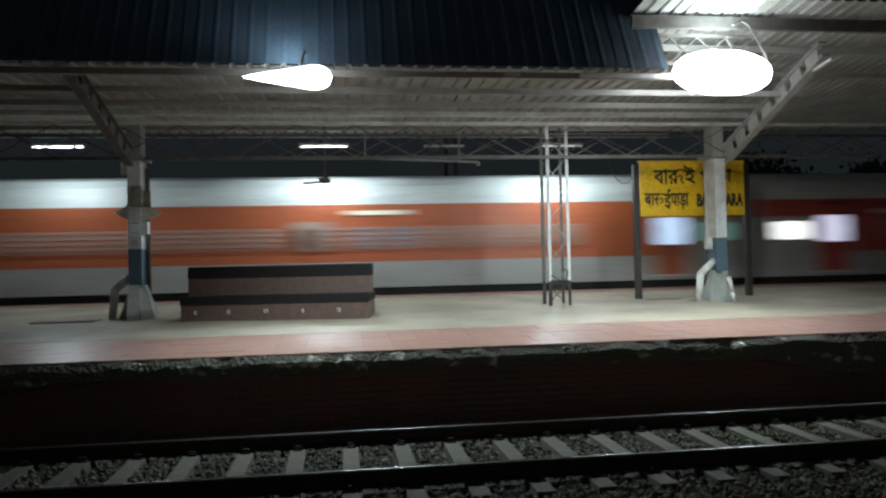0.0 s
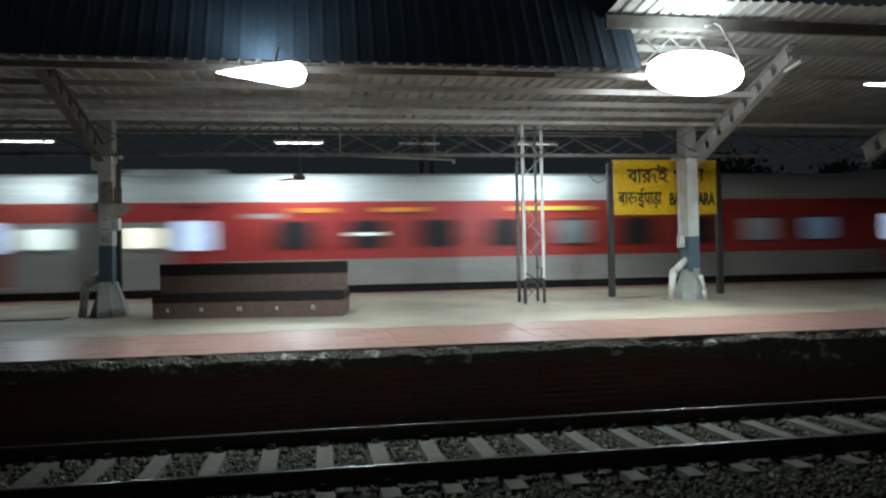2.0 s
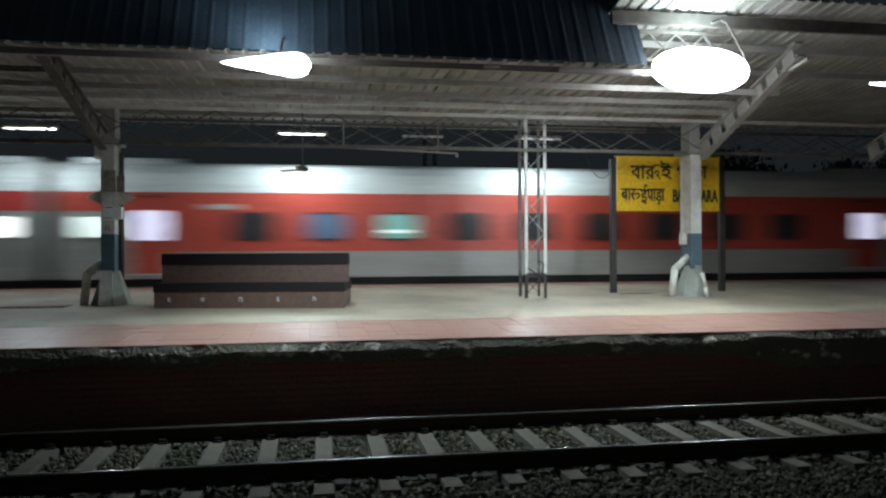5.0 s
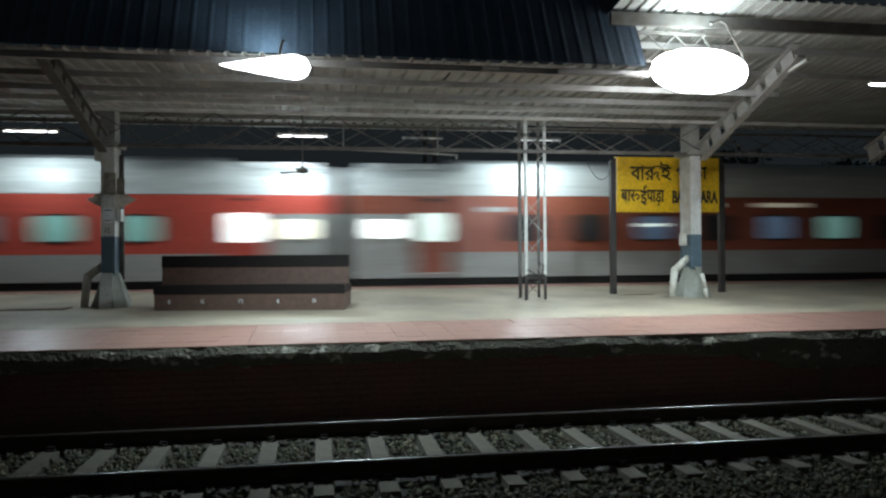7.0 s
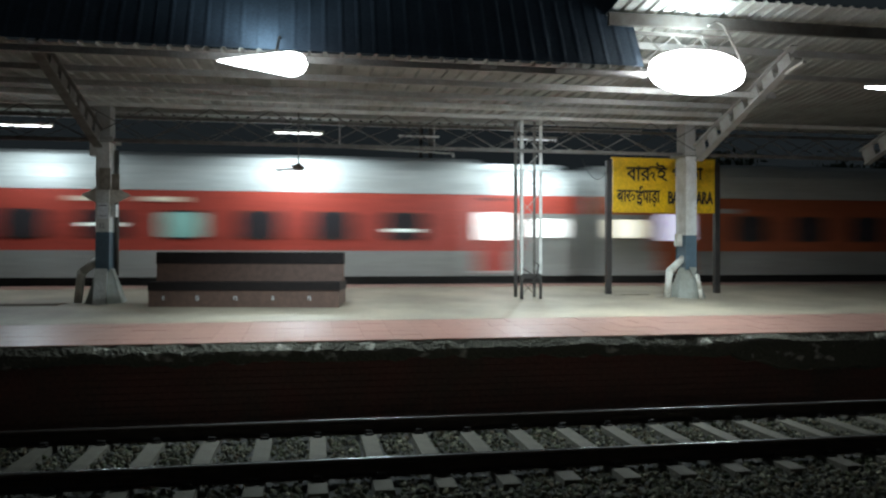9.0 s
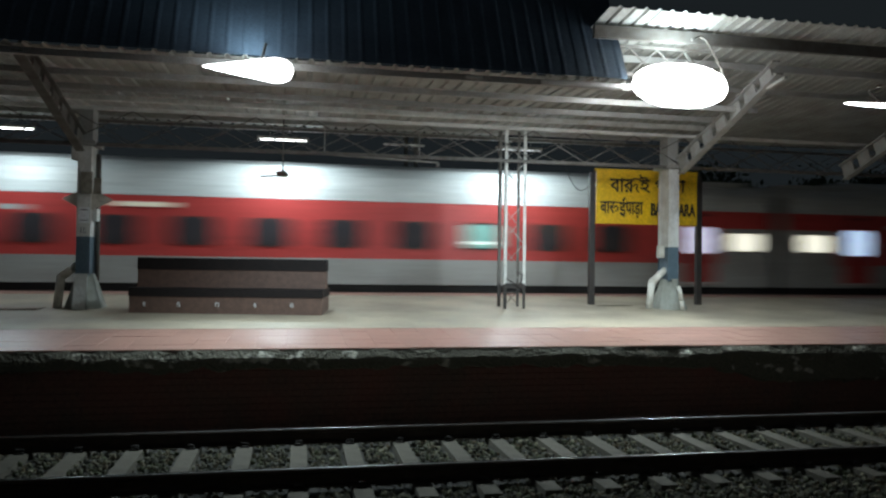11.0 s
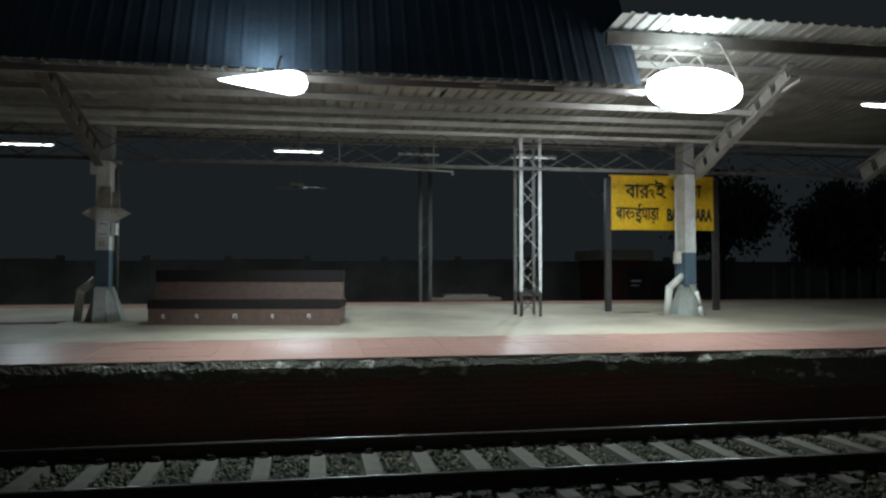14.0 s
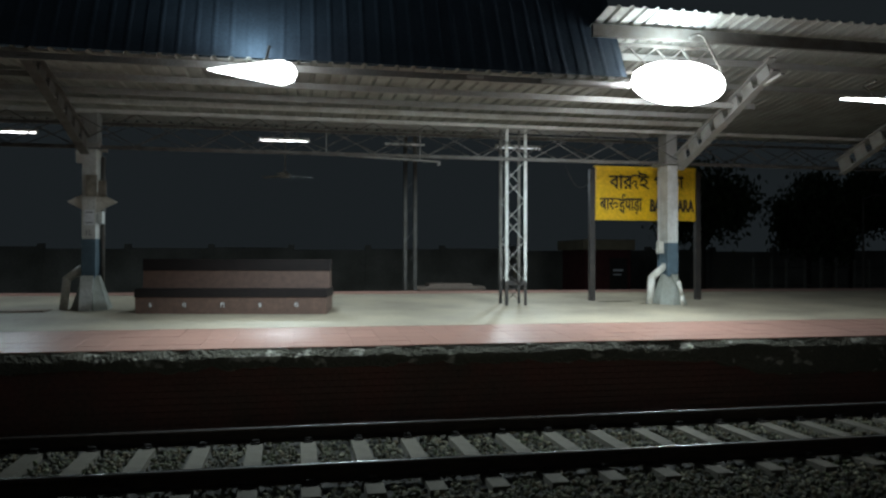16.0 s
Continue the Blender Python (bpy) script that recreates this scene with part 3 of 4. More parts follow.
def lattice_post():
    z0 = deck(15.1)
    x0, x1, y0, y1 = 0.0, 0.40, 0.0, 0.46
    p = thing("lattice_post", "white lattice steel post with a black painted foot", "post", pose(4.27, 15.1, z0))
    top = 4.78 - z0
    for x, sx in ((x0, 1), (x1, -1)):
        for y, sy in ((y0, 1), (y1, -1)):
            # front legs white, rear legs in the darker grey steel
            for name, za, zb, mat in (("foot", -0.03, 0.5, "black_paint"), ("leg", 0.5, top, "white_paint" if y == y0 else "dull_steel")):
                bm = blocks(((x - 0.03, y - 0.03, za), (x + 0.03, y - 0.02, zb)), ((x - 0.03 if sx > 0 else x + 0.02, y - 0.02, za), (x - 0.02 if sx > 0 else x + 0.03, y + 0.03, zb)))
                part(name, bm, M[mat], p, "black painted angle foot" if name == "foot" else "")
    step = 0.42
    z, flip = 0.08, False
    while z + step < top:
        for face in range(2):
            bm = bmesh.new()
            a, b = (((x0, y0), (x1, y0)), ((x0, y1), (x1, y1)), ((x0, y0), (x0, y1)), ((x1, y0), (x1, y1)))[face]
            if flip ^ (face % 2 == 1):
                a, b = b, a
            beam(bm, (*a, z), (*b, z + step), 0.013, 0.013)
            part("lacing_bar", bm, M["black_paint" if z < 0.45 else "steel"], p)
        z += step
        flip = not flip
    part("tie_plate", blocks(((x0, y0 - 0.035, 0.42), (x1, y0 - 0.028, 0.52))), M["black_paint"], p)
    bm = bmesh.new()
    rod(bm, (0.02, -0.05, 0.62), (0.3, -0.07, 0.45), 0.012, 6)
    rod(bm, (0.3, -0.07, 0.45), (0.36, -0.05, 0.7), 0.012, 6)
    rod(bm, (0.36, -0.05, 0.7), (0.22, -0.06, 0.78), 0.012, 6)
    rod(bm, (0.04, -0.05, 0.34), (0.33, -0.06, 0.36), 0.012, 6)
    part("cable", bm, M["iron"], p, "loose black cable tied round the post")
    return p


# ---- station sign ----
def lettering(text, x0, x1, z0, z1, y, parent, name="lettering", bold=0.008):
    """Built-in font, drawn to fill the box given, on a face that looks towards -y."""
    cu = bpy.data.curves.new("text", "FONT")
    cu.body, cu.extrude = text, 0.0
    ob = bpy.data.objects.new("text", cu)
    scene.collection.objects.link(ob)
    bpy.context.view_layer.update()
    me = bpy.data.meshes.new_from_object(ob.evaluated_get(bpy.context.evaluated_depsgraph_get()))
    bpy.data.objects.remove(ob)
    co = np.array([v.co[:] for v in me.vertices])
    if not len(co):
        return None
    lo, hi = co.min(0), co.max(0)
    for v in me.vertices:
        u, w = (v.co.x - lo[0]) / (hi[0] - lo[0]), (v.co.y - lo[1]) / (hi[1] - lo[1])
        v.co = (x0 + u * (x1 - x0), y, z0 + w * (z1 - z0))
    # heavier strokes: the outline again, shifted round a small circle, each a hair above the last
    bm = bmesh.new()
    for k in range(9):
        dx, dz = (0, 0) if k == 8 else (bold * math.cos(k * math.tau / 8), bold * math.sin(k * math.tau / 8))
        first = len(bm.verts)
        bm.from_mesh(me)
        bm.verts.ensure_lookup_table()
        for v in bm.verts[first:]:
            v.co += Vector((dx, -0.0004 * k, dz))
    bm.to_mesh(me)
    bm.free()
    me.materials.clear()
    me.materials.append(M["letter"])
    me.name = name
    return part(name, me, None, parent, "black lettering")


def stroke(points, lo, h, parent):
    """One pen stroke of the sign's script; points are (metres across, share of the board's height)."""
    bm = bmesh.new()
    pts = [Vector((x, -0.036, lo + z * h)) for x, z in points]
    for p, q in zip(pts, pts[1:]):
        beam(bm, p, q, 0.004, 0.034)
    for p in pts:
        rod(bm, p - Vector((0, 0.002, 0)), p + Vector((0, 0.002, 0)), 0.017, 8)
    return part("lettering", bm, M["letter"], parent, "black lettering")


def station_sign():
    y = 16.05
    z0 = deck(y)
    s = thing("station_sign", "yellow station name board with black lettering on dark posts", "sign", pose(6.64, y, z0))
    w, lo, hi = 2.46, 2.93 - z0, 4.1 - z0
    bm = blocks(((0.0, -0.03, lo), (w, 0.03, hi)))
    soften(bm, 0.008, 1)
    board = part("board", bm, M["sign_yellow"], s, "yellow enamelled board")
    for x in (-0.1, w + 0.05):
        part("post", blocks(((x - 0.06, -0.06, -0.03), (x + 0.06, 0.06, hi - 0.05))), M["black_paint"], s, "dark painted post")
    for z in (lo - 0.03, hi):
        part("rail", blocks(((-0.04, -0.035, z), (w + 0.0, 0.035, z + 0.03))), M["sign_yellow"], s)
    h = hi - lo
    # the vowel sign of "ru" hangs on the letter's side, drawn as a stroke of its own
    lettering("\u09ac\u09be\u09b0", 0.315, 0.88, lo + 0.59 * h, lo + 0.865 * h, -0.034, board, bold=0.008)
    stroke([(0.87, 0.855), (1.04, 0.855)], lo, h, board)
    stroke([(0.87, 0.7), (0.92, 0.745), (0.965, 0.74), (0.975, 0.69), (0.935, 0.67), (0.985, 0.62), (1.0, 0.595)], lo, h, board)
    lettering("\u0987", 1.03, 1.28, lo + 0.59 * h, lo + 0.94 * h, -0.034, board, bold=0.008)
    lettering("\u09aa\u09be\u09dc\u09be", 1.41, 2.15, lo + 0.57 * h, lo + 0.865 * h, -0.034, board, bold=0.008)
    lettering("\u092c\u093e\u0930", 0.09, 0.42, lo + 0.18 * h, lo + 0.4 * h, -0.034, board, bold=0.008)
    stroke([(0.42, 0.388), (0.58, 0.388)], lo, h, board)
    stroke([(0.41, 0.28), (0.46, 0.32), (0.505, 0.3), (0.5, 0.24), (0.455, 0.22)], lo, h, board)
    lettering("\u0908", 0.55, 0.7, lo + 0.11 * h, lo + 0.48 * h, -0.034, board, bold=0.008)
    lettering("\u092a\u093e\u095c\u093e", 0.7, 1.11, lo + 0.1 * h, lo + 0.4 * h, -0.034, board, bold=0.008)
    lettering("BARUIPARA", 1.32, 2.4, lo + 0.155 * h, lo + 0.385 * h, -0.034, board, bold=0.012)
    return s


# ---- bench ----
def bench():
    a = Vector((-2.9, 14.28, 0))
    b = Vector((0.53, 13.78, 0))
    length = (b - a).length
    ang = math.degrees(math.atan2(b.y - a.y, b.x - a.x))
    s = thing("stone_bench", "double-sided bench clad in pink and dark granite", "bench", pose(a.x, a.y, deck(a.y) - 0.015, 0, 0, ang))
    part("base", blocks(((0.03, 0.03, 0.0), (length - 0.03, 1.2, 0.31))), M["granite_pink"], s, "pink granite base")
    bm = blocks(((0.02, 0.015, 0.31), (length - 0.015, 1.215, 0.46)))
    soften(bm, 0.01, 2)
    part("seat", bm, M["granite_black"], s, "dark polished granite seat slab")
    bm = bmesh.new()
    prism(bm, [(0.44, 0.46), (0.46, 0.785), (0.77, 0.785), (0.79, 0.46)], 0.03, length - 0.01)
    part("backrest", bm, M["granite_pink"], s, "pink granite backrest")
    bm = bmesh.new()
    prism(bm, [(0.445, 0.785), (0.46, 1.0), (0.77, 1.0), (0.785, 0.785)], 0.02, length)
    soften(bm, 0.008, 1)
    part("cap", bm, M["granite_black"], s, "dark polished granite cap")
    for k, x in enumerate((0.3, 0.9, 1.58, 2.25, 2.9)):
        pl = part("plaque", blocks(((x - 0.045, 0.018, 0.12), (x + 0.045, 0.03, 0.22))), M["granite_pink"], s, "small plaque with worn white marks")
        w = 0.018 + 0.008 * (k % 3)
        part("mark", blocks(((x - w, 0.012, 0.14), (x - w + 0.012, 0.018, 0.2)), ((x + w - 0.012, 0.012, 0.13), (x + w, 0.018, 0.19)), ((x - w, 0.012, 0.195), (x + w, 0.018, 0.207))), M["paper"], pl)
    return s


# ---- lamps ----
def luminaire(x0, x1, y, z, r0, r1, down, up, blunt=6, aim=(0, 0, -1), cone=150, glow="lamp_glow_small"):
    """A station lamp head: a tapering glowing cover, shaped and sized as its glare, under a grey housing, hung from the
    roof edge.
    """
    n = thing("platform_lamp", "glaring white station lamp under the canopy edge", "lamp", pose((x0 + x1) / 2, y, z), group="platform lamps")
    half = (x1 - x0) / 2
    bm = bmesh.new()
    rings, k, m = [], 32, 32
    for i in range(k + 1):
        u = i / k
        x = -half + 2 * half * u
        r = (r0 + (r1 - r0) * min(1, u * 1.25)) * min(1.0, math.sqrt(max(0.0, 1 - abs((u - 0.5) / 0.5) ** blunt)) + 0.02)
        rings.append([bm.verts.new((x, 0.6 * r * math.cos(a * math.tau / m), r * math.sin(a * math.tau / m))) for a in range(m)])
    for p, q in zip(rings, rings[1:]):
        for a in range(m):
            bm.faces.new((p[a], p[(a + 1) % m], q[(a + 1) % m], q[a]))
    bm.faces.new(rings[0][::-1])
    bm.faces.new(rings[-1])
    part("cover", bm, M[glow], n, "glowing white cover shaped as the glare of the lamp", smooth=True)
    bm = bmesh.new()
    rod(bm, (half * 0.3, 0.03, r1 * 0.9), (half * 0.35, 0.4, r1 + 0.3), 0.02, 8)
    rod(bm, (half * 0.35, 0.4, r1 + 0.3), (half * 0.35, 11.5 - y, r1 + 0.34), 0.02, 8)
    part("arm", bm, M["dull_steel"], n, "bent grey lamp arm")
    # the head throws most of its light down and to the platform, and some up against the roof
    for power, spot, way, angle in ((down, Vector((0, -0.05, -r1 - 0.22)), Vector(aim), cone), (up, Vector((0, 0.15, r1 + 0.08)), Vector((0, 0.25, 1)), 165)):
        if not power:
            continue
        ld = bpy.data.lights.new("platform_lamp_light", "SPOT")
        ld.energy, ld.color, ld.shadow_soft_size = power, LAMP_COLOUR, 0.25
        ld.spot_size, ld.spot_blend = radians(angle), 0.9
        lo = new("lamp_light", ld)
        lo.parent = n
        lo.matrix_basis = look(spot, spot + way)
    return n


LAMP_COLOUR = (0.775, 0.962, 1.035)


def tube_light(x, y, z, power, angle=0, glow="tube_glow"):
    n = thing("tube_light", "glowing white tube light on a grey batten", "lamp", pose(x, y, z, 0, 0, angle), group="tube lights")
    bm = bmesh.new()
    rod(bm, (-0.56, 0, 0), (0.56, 0, 0), 0.015, 10)
    part("tube", bm, M[glow], n, smooth=True)
    part("batten", blocks(((-0.6, -0.03, 0.03), (0.6, 0.03, 0.075))), M["steel"], n)
    for sx in (-1, 1):
        part("end_cap", blocks(((sx * 0.58 - 0.02, -0.025, -0.025), (sx * 0.58 + 0.02, 0.025, 0.03))), M["steel"], n)
    for hx in (-0.3, 0.3):
        part("hanger", blocks(((hx - 0.008, -0.008, 0.075), (hx + 0.008, 0.008, 0.4))), M["dull_steel"], n)
    if power:
        ld = bpy.data.lights.new("tube_light_source", "SPOT")
        ld.energy, ld.color, ld.shadow_soft_size = power, LAMP_COLOUR, 0.12
        ld.spot_size, ld.spot_blend = radians(172), 0.3
        lo = new("tube_source", ld)
        lo.parent = n
        lo.matrix_basis = look((0, 0.0, -0.1), (0, 0.1, -1.0))
    return n


def ceiling_fan(x, y, z):
    n = thing("ceiling_fan", "dark ceiling fan hanging from the canopy girder", "fan", pose(x, y, z))
    bm = bmesh.new()
    rod(bm, (0, 0, 0.05), (0, 0, 1.27), 0.015, 8)
    part("rod", bm, M["dull_steel"], n)
    bm = bmesh.new()
    rod(bm, (0, 0, -0.06), (0, 0, 0.0), 0.1, 16, 0.12)
    rod(bm, (0, 0, 0.0), (0, 0, 0.07), 0.12, 16, 0.04)
    part("motor", bm, M["dull_steel"], n, smooth=False)
    for k in range(3):
        bm = blocks(((0.1, -0.06, -0.03), (0.6, 0.06, -0.022)))
        b = part("blade", bm, M["dull_steel"], n)
        b.matrix_basis = pose(0, 0, 0, 8, 0, 20 + 120 * k)
    return n


# ---- the passing train ----
BODY = [(0.0, 1.02), (-0.02, 1.7), (-0.02, 2.6), (0.0, 3.12)]           # side profile above the far rail: inset, height
ROOF = [(0.0, 3.12), (0.06, 3.35), (0.2, 3.6), (0.5, 3.82), (1.0, 3.94), (1.62, 3.98)]
WIDTH = 3.24


def shell(bm, prof, x0, x1, cap=True):
    """Coach skin along x from a half profile of (inset, height); the near side lies at y = 0."""
    line = [(i, z) for i, z in prof]
    outer = line + [(WIDTH - i, z) for i, z in line[::-1]]
    r = [[bm.verts.new((x, y, z)) for y, z in outer] for x in (x0, x1)]
    for k in range(len(outer) - 1):
        if not (k == len(line) - 1 and abs(outer[k][0] - outer[k + 1][0]) > 1):
            bm.faces.new((r[0][k], r[0][k + 1], r[1][k + 1], r[1][k]))
    if cap:
        bm.faces.new(r[0][::-1])
        bm.faces.new(r[1])


def side_panel(x0, x1, z0, z1, proud=0.0):
    """The skin of one stretch of the near side, with a thickness."""
    t = 0.06
    return blocks(((x0, -proud, z0), (x1, t, z1)))


SHARED = {}


def shared(key, make, mat):
    if key not in SHARED:
        SHARED[key] = mesh_of(key[0], make(), mat)
    return SHARED[key]


def pane(parent, name, x, z, w, h, mat, label="", rim="frame"):
    """A framed window: rubber frame with a pane set in it, round-cornered."""
    def make_frame():
        bm = bmesh.new()
        for y0, y1 in ((-0.022, 0.01),):
            box(bm, (-w / 2 - 0.05, y0, -h / 2 - 0.05), (w / 2 + 0.05, y1, h / 2 + 0.05))
        bmesh.ops.bevel(bm, geom=[e for e in bm.edges if abs(e.verts[0].co.y - e.verts[1].co.y) > 0.01], offset=0.07, segments=3, affect="EDGES")
        return bm

    def make_glass():
        bm = bmesh.new()
        for y0, y1 in ((-0.03, -0.024),):
            box(bm, (-w / 2, y0, -h / 2), (w / 2, y1, h / 2))
        bmesh.ops.bevel(bm, geom=[e for e in bm.edges if abs(e.verts[0].co.y - e.verts[1].co.y) > 0.002], offset=0.05, segments=3, affect="EDGES")
        return bm
    f = part(name, shared((name, w, h, rim), make_frame, M[rim]), None, parent, label)
    f.location = (x, 0, z)
    part("glass", shared(("glass", w, h, mat), make_glass, M[mat]), None, f)
    return f


def coach(label, paint, kind, seed, boards=(), lit=0.3, panes="", ends="", door=2.35, start=4.8, raised=False):
    """One 24 m coach; x from 0 to 24 along the train, y = 0 its near side, z = 0 the rail's head."""
    rng = random.Random(seed)
    c = thing("railway_coach", label, "railway coach", group="coaches of the express train")
    a, b = 0.22, 23.78
    bm = bmesh.new()
    shell(bm, ROOF, a, b)
    part("roof", bm, M["coach_roof"], c, "pale grey curved roof", smooth=False)
    if kind == "ac":
        if raised:                      # the high middle of the roof, sloping down to the low ends
            bm = bmesh.new()
            shell(bm, [(i - 0.006, 3.14 + (z - 3.12) * 1.26) for i, z in ROOF], 2.5, 21.5)
            for v in bm.verts:
                if v.co.z > 3.7:
                    v.co.x += 0.5 if v.co.x < 12 else -0.5
            part("raised_roof", bm, M["coach_roof"], c, "raised middle of the roof over the air ducts")
        for x in (0.6, 21.2):
            part("roof_unit", blocks(((x, 0.75, 3.75), (x + 2.2, 2.5, 4.03))), M["coach_roof"], c, "roof-mounted air conditioning unit")
    part("far_side", blocks(((a, WIDTH - 0.06, 1.03), (b, WIDTH, 3.13))), M[paint], c)
    part("lower_band", side_panel(a, b, 1.03, 1.68), M["coach_grey"], c, "grey lower side band")
    if kind == "power":
        part("side", side_panel(a, b, 1.68, 2.98), M["silver"], c, "silver grey side")
        part("stripe", side_panel(a, b, 2.98, 3.1, 0.003), M["red"], c, "red stripe under the roof")
        part("cant_rail", side_panel(a, b, 3.1, 3.14), M["silver"], c)
        part("blue_stripe", side_panel(a + 2.8, b - 0.6, 1.72, 1.98, 0.003), M["coach_blue"], c, "faded blue lower stripe")
    else:
        part("upper_band", side_panel(a, b, 2.66, 3.13), M[paint], c)
        part("side", side_panel(1.85, 22.15, 1.68, 2.66), M[paint], c)
        for x0, x1 in ((a, 1.85), (22.15, b)):
            part("end_panel", side_panel(x0, x1, 1.68, 2.66), M["coach_grey"], c, "grey end panel")
    for x in (a, b - 0.06):
        part("end_wall", blocks(((x, 0.05, 1.03), (x + 0.06, WIDTH - 0.05, 3.6))), M["coach_grey"], c)
    part("vestibule", blocks(((0.0, 0.85, 1.2), (a, WIDTH - 0.85, 3.35))), M["rubber"], c, "grey rubber gangway bellows")
    if kind != "power":
        part("vestibule", blocks(((b, 0.85, 1.2), (24.0, WIDTH - 0.85, 3.35))), M["rubber"], c, "grey rubber gangway bellows")
    part("underframe", blocks(((a, 0.12, 0.85), (b, WIDTH - 0.12, 1.03)), ((8.0, 0.25, 0.35), (11.0, WIDTH - 0.25, 0.85)), ((12.5, 0.3, 0.4), (15.0, WIDTH - 0.3, 0.85))), M["underframe"], c)
    for x in (4.5, 19.5):
        g = part("bogie", blocks(((x - 1.7, 0.45, 0.4), (x + 1.7, 0.65, 0.75)), ((x - 1.7, WIDTH - 0.65, 0.4), (x + 1.7, WIDTH - 0.45, 0.75)), ((x - 0.3, 0.5, 0.5), (x + 0.3, WIDTH - 0.5, 0.8))), M["underframe"], c)
        for dx in (-1.28, 1.28):
            bm = bmesh.new()
            for y in (0.72, WIDTH - 0.85):
                rod(bm, (x + dx, y, 0.457), (x + dx, y + 0.13, 0.457), 0.457, 20)
            rod(bm, (x + dx, 0.7, 0.457), (x + dx, WIDTH - 0.7, 0.457), 0.08, 8)
            part("wheelset", bm, M["underframe"], g)
    if kind == "power":
        pane(c, "window", 1.3, 2.3, 0.85, 0.62, "glass_teal")
        pane(c, "door_window", 2.55, 2.28, 0.7, 0.62, "glass_teal")
        pane(c, "window", 12.1, 2.3, 0.85, 0.62, "glass_lit")
        for x in (20.55,):
            lv = part("louvre", side_panel(x, x + 1.3, 1.75, 2.85, 0.012), M["coach_grey"], c, "ventilation louvre")
            for k in range(16):
                part("slat", shared(("slat",), lambda: blocks(((0, -0.035, 0), (1.24, -0.012, 0.022))), M["coach_roof"]), None, lv).location = (x + 0.03, 0, 1.79 + k * 0.066)
        # a darker brown-grey stretch of the side, up to the door
        part("brown_grey_panel", side_panel(12.95, 15.3, 1.2, 2.92, 0.004), M["coach_shade"], c, "brown-grey side panel, darker than the side around it")
        part("door_gap", side_panel(15.3, 16.1, 1.2, 2.9, 0.006), M["rubber"], c, "dark sliding door")
        part("hatch", side_panel(18.9, 19.9, 2.2, 2.62, 0.02), M["coach_roof"], c)
        part("tail_lamp", blocks(((b, 0.35, 2.0), (b + 0.02, 0.47, 2.12))), M["tail_red"], c, "glowing red tail lamp")
        return c
    bright = {"W": "glass_white", "C": "glass_cream", "L": "glass_lilac", "G": "glass_lit", "B": "glass_pale_blue", "D": "glass_teal"}
    tones = ends or "".join(rng.choice("WWCG") + rng.choice("WLLG") for _ in range(2))
    for m, tone in ((1, tones[:2]), (-1, tones[2:])):
        def at(x):
            return x if m > 0 else 24 - x
        pane(c, "lavatory_window", at(1.1), 2.28, 0.95, 0.48, bright[tone[0]], "lit frosted window", "coach_grey")
        d = part("door", side_panel(at(door) - 0.45, at(door) + 0.45, 1.1, 2.95, 0.012), M[paint], c, "coach entrance door")
        pane(d, "door_window", at(door), 2.32, 0.76, 0.72, bright[tone[1]], "bright lit door window", paint)
        part("footboard", blocks(((at(door) - 0.5, -0.06, 1.12), (at(door) + 0.5, 0.0, 1.16))), M["white_paint"], c)
        for dx in (-0.56, 0.56):
            part("handrail", shared(("handrail",), lambda: blocks(((-0.014, -0.07, 1.25), (0.014, -0.045, 2.35)), ((-0.014, -0.05, 1.25), (0.014, 0.0, 1.28)), ((-0.014, -0.05, 2.32), (0.014, 0.0, 2.35))), M["steel"]), None, c, "steel grab rail").location = (at(door) + dx, 0, 0)
        part("door_lamp", blocks(((at(door) - 0.22, -0.02, 2.98), (at(door) + 0.22, 0.01, 3.06))), M["frame"], c)
    n = 9 if kind == "ac" else 18
    step = 14.4 / 8 if kind == "ac" else 14.85 / 17
    first = start if kind == "ac" else 4.0
    glasses = {"d": "glass_dark", "b": "glass_blue", "t": "glass_teal", "g": "glass_grey", "w": "glass_lit"}
    for i in range(n):
        x = first + i * step
        r = rng.random()
        if kind == "ac":                # a letter for the pane; capital: a lit gap below its blind
            code = panes[i] if panes else (rng.choice("bttgdDTw") if r < lit else "d")
            w = pane(c, "window", x, 2.3, 0.92, 0.6, glasses[code.lower()])
            if code.isupper():
                low = rng.uniform(-0.24, 0.06)
                part("blind", blocks(((-0.4, -0.034, low), (0.3, -0.031, low + 0.08))), M["glass_lit"], w, "lit gap under a raised blind")
        else:
            w = pane(c, "window", x, 2.28, 0.6, 0.55, ("glass_open" if paint == "orange" else "glass_shut") if r < 0.93 else "glass_grey", "", paint)
            for k in range(4):
                part("bar", shared(("bar", paint), lambda: blocks(((-0.3, -0.045, 0), (0.3, -0.035, 0.012))), M[paint]), None, w).location = (0, 0, -0.2 + 0.13 * k)
    if paint == "orange" and kind == "open":
        pane(c, "wide_window", 12.2, 2.34, 0.86, 0.72, "glass_open", "pale lit wide window", paint)
    for x, w, mat in boards:
        part("route_board", blocks(((x - w / 2, -0.03, 2.86), (x + w / 2, -0.004, 2.97))), M[mat], c, "coach board above the windows with a faint added glow")
    part("number_panel", blocks(((3.6, -0.008, 2.72), (4.4, -0.003, 2.84))), M["coach_roof"], c)
    return c


Y_, W_ = "board_yellow", "board_white"
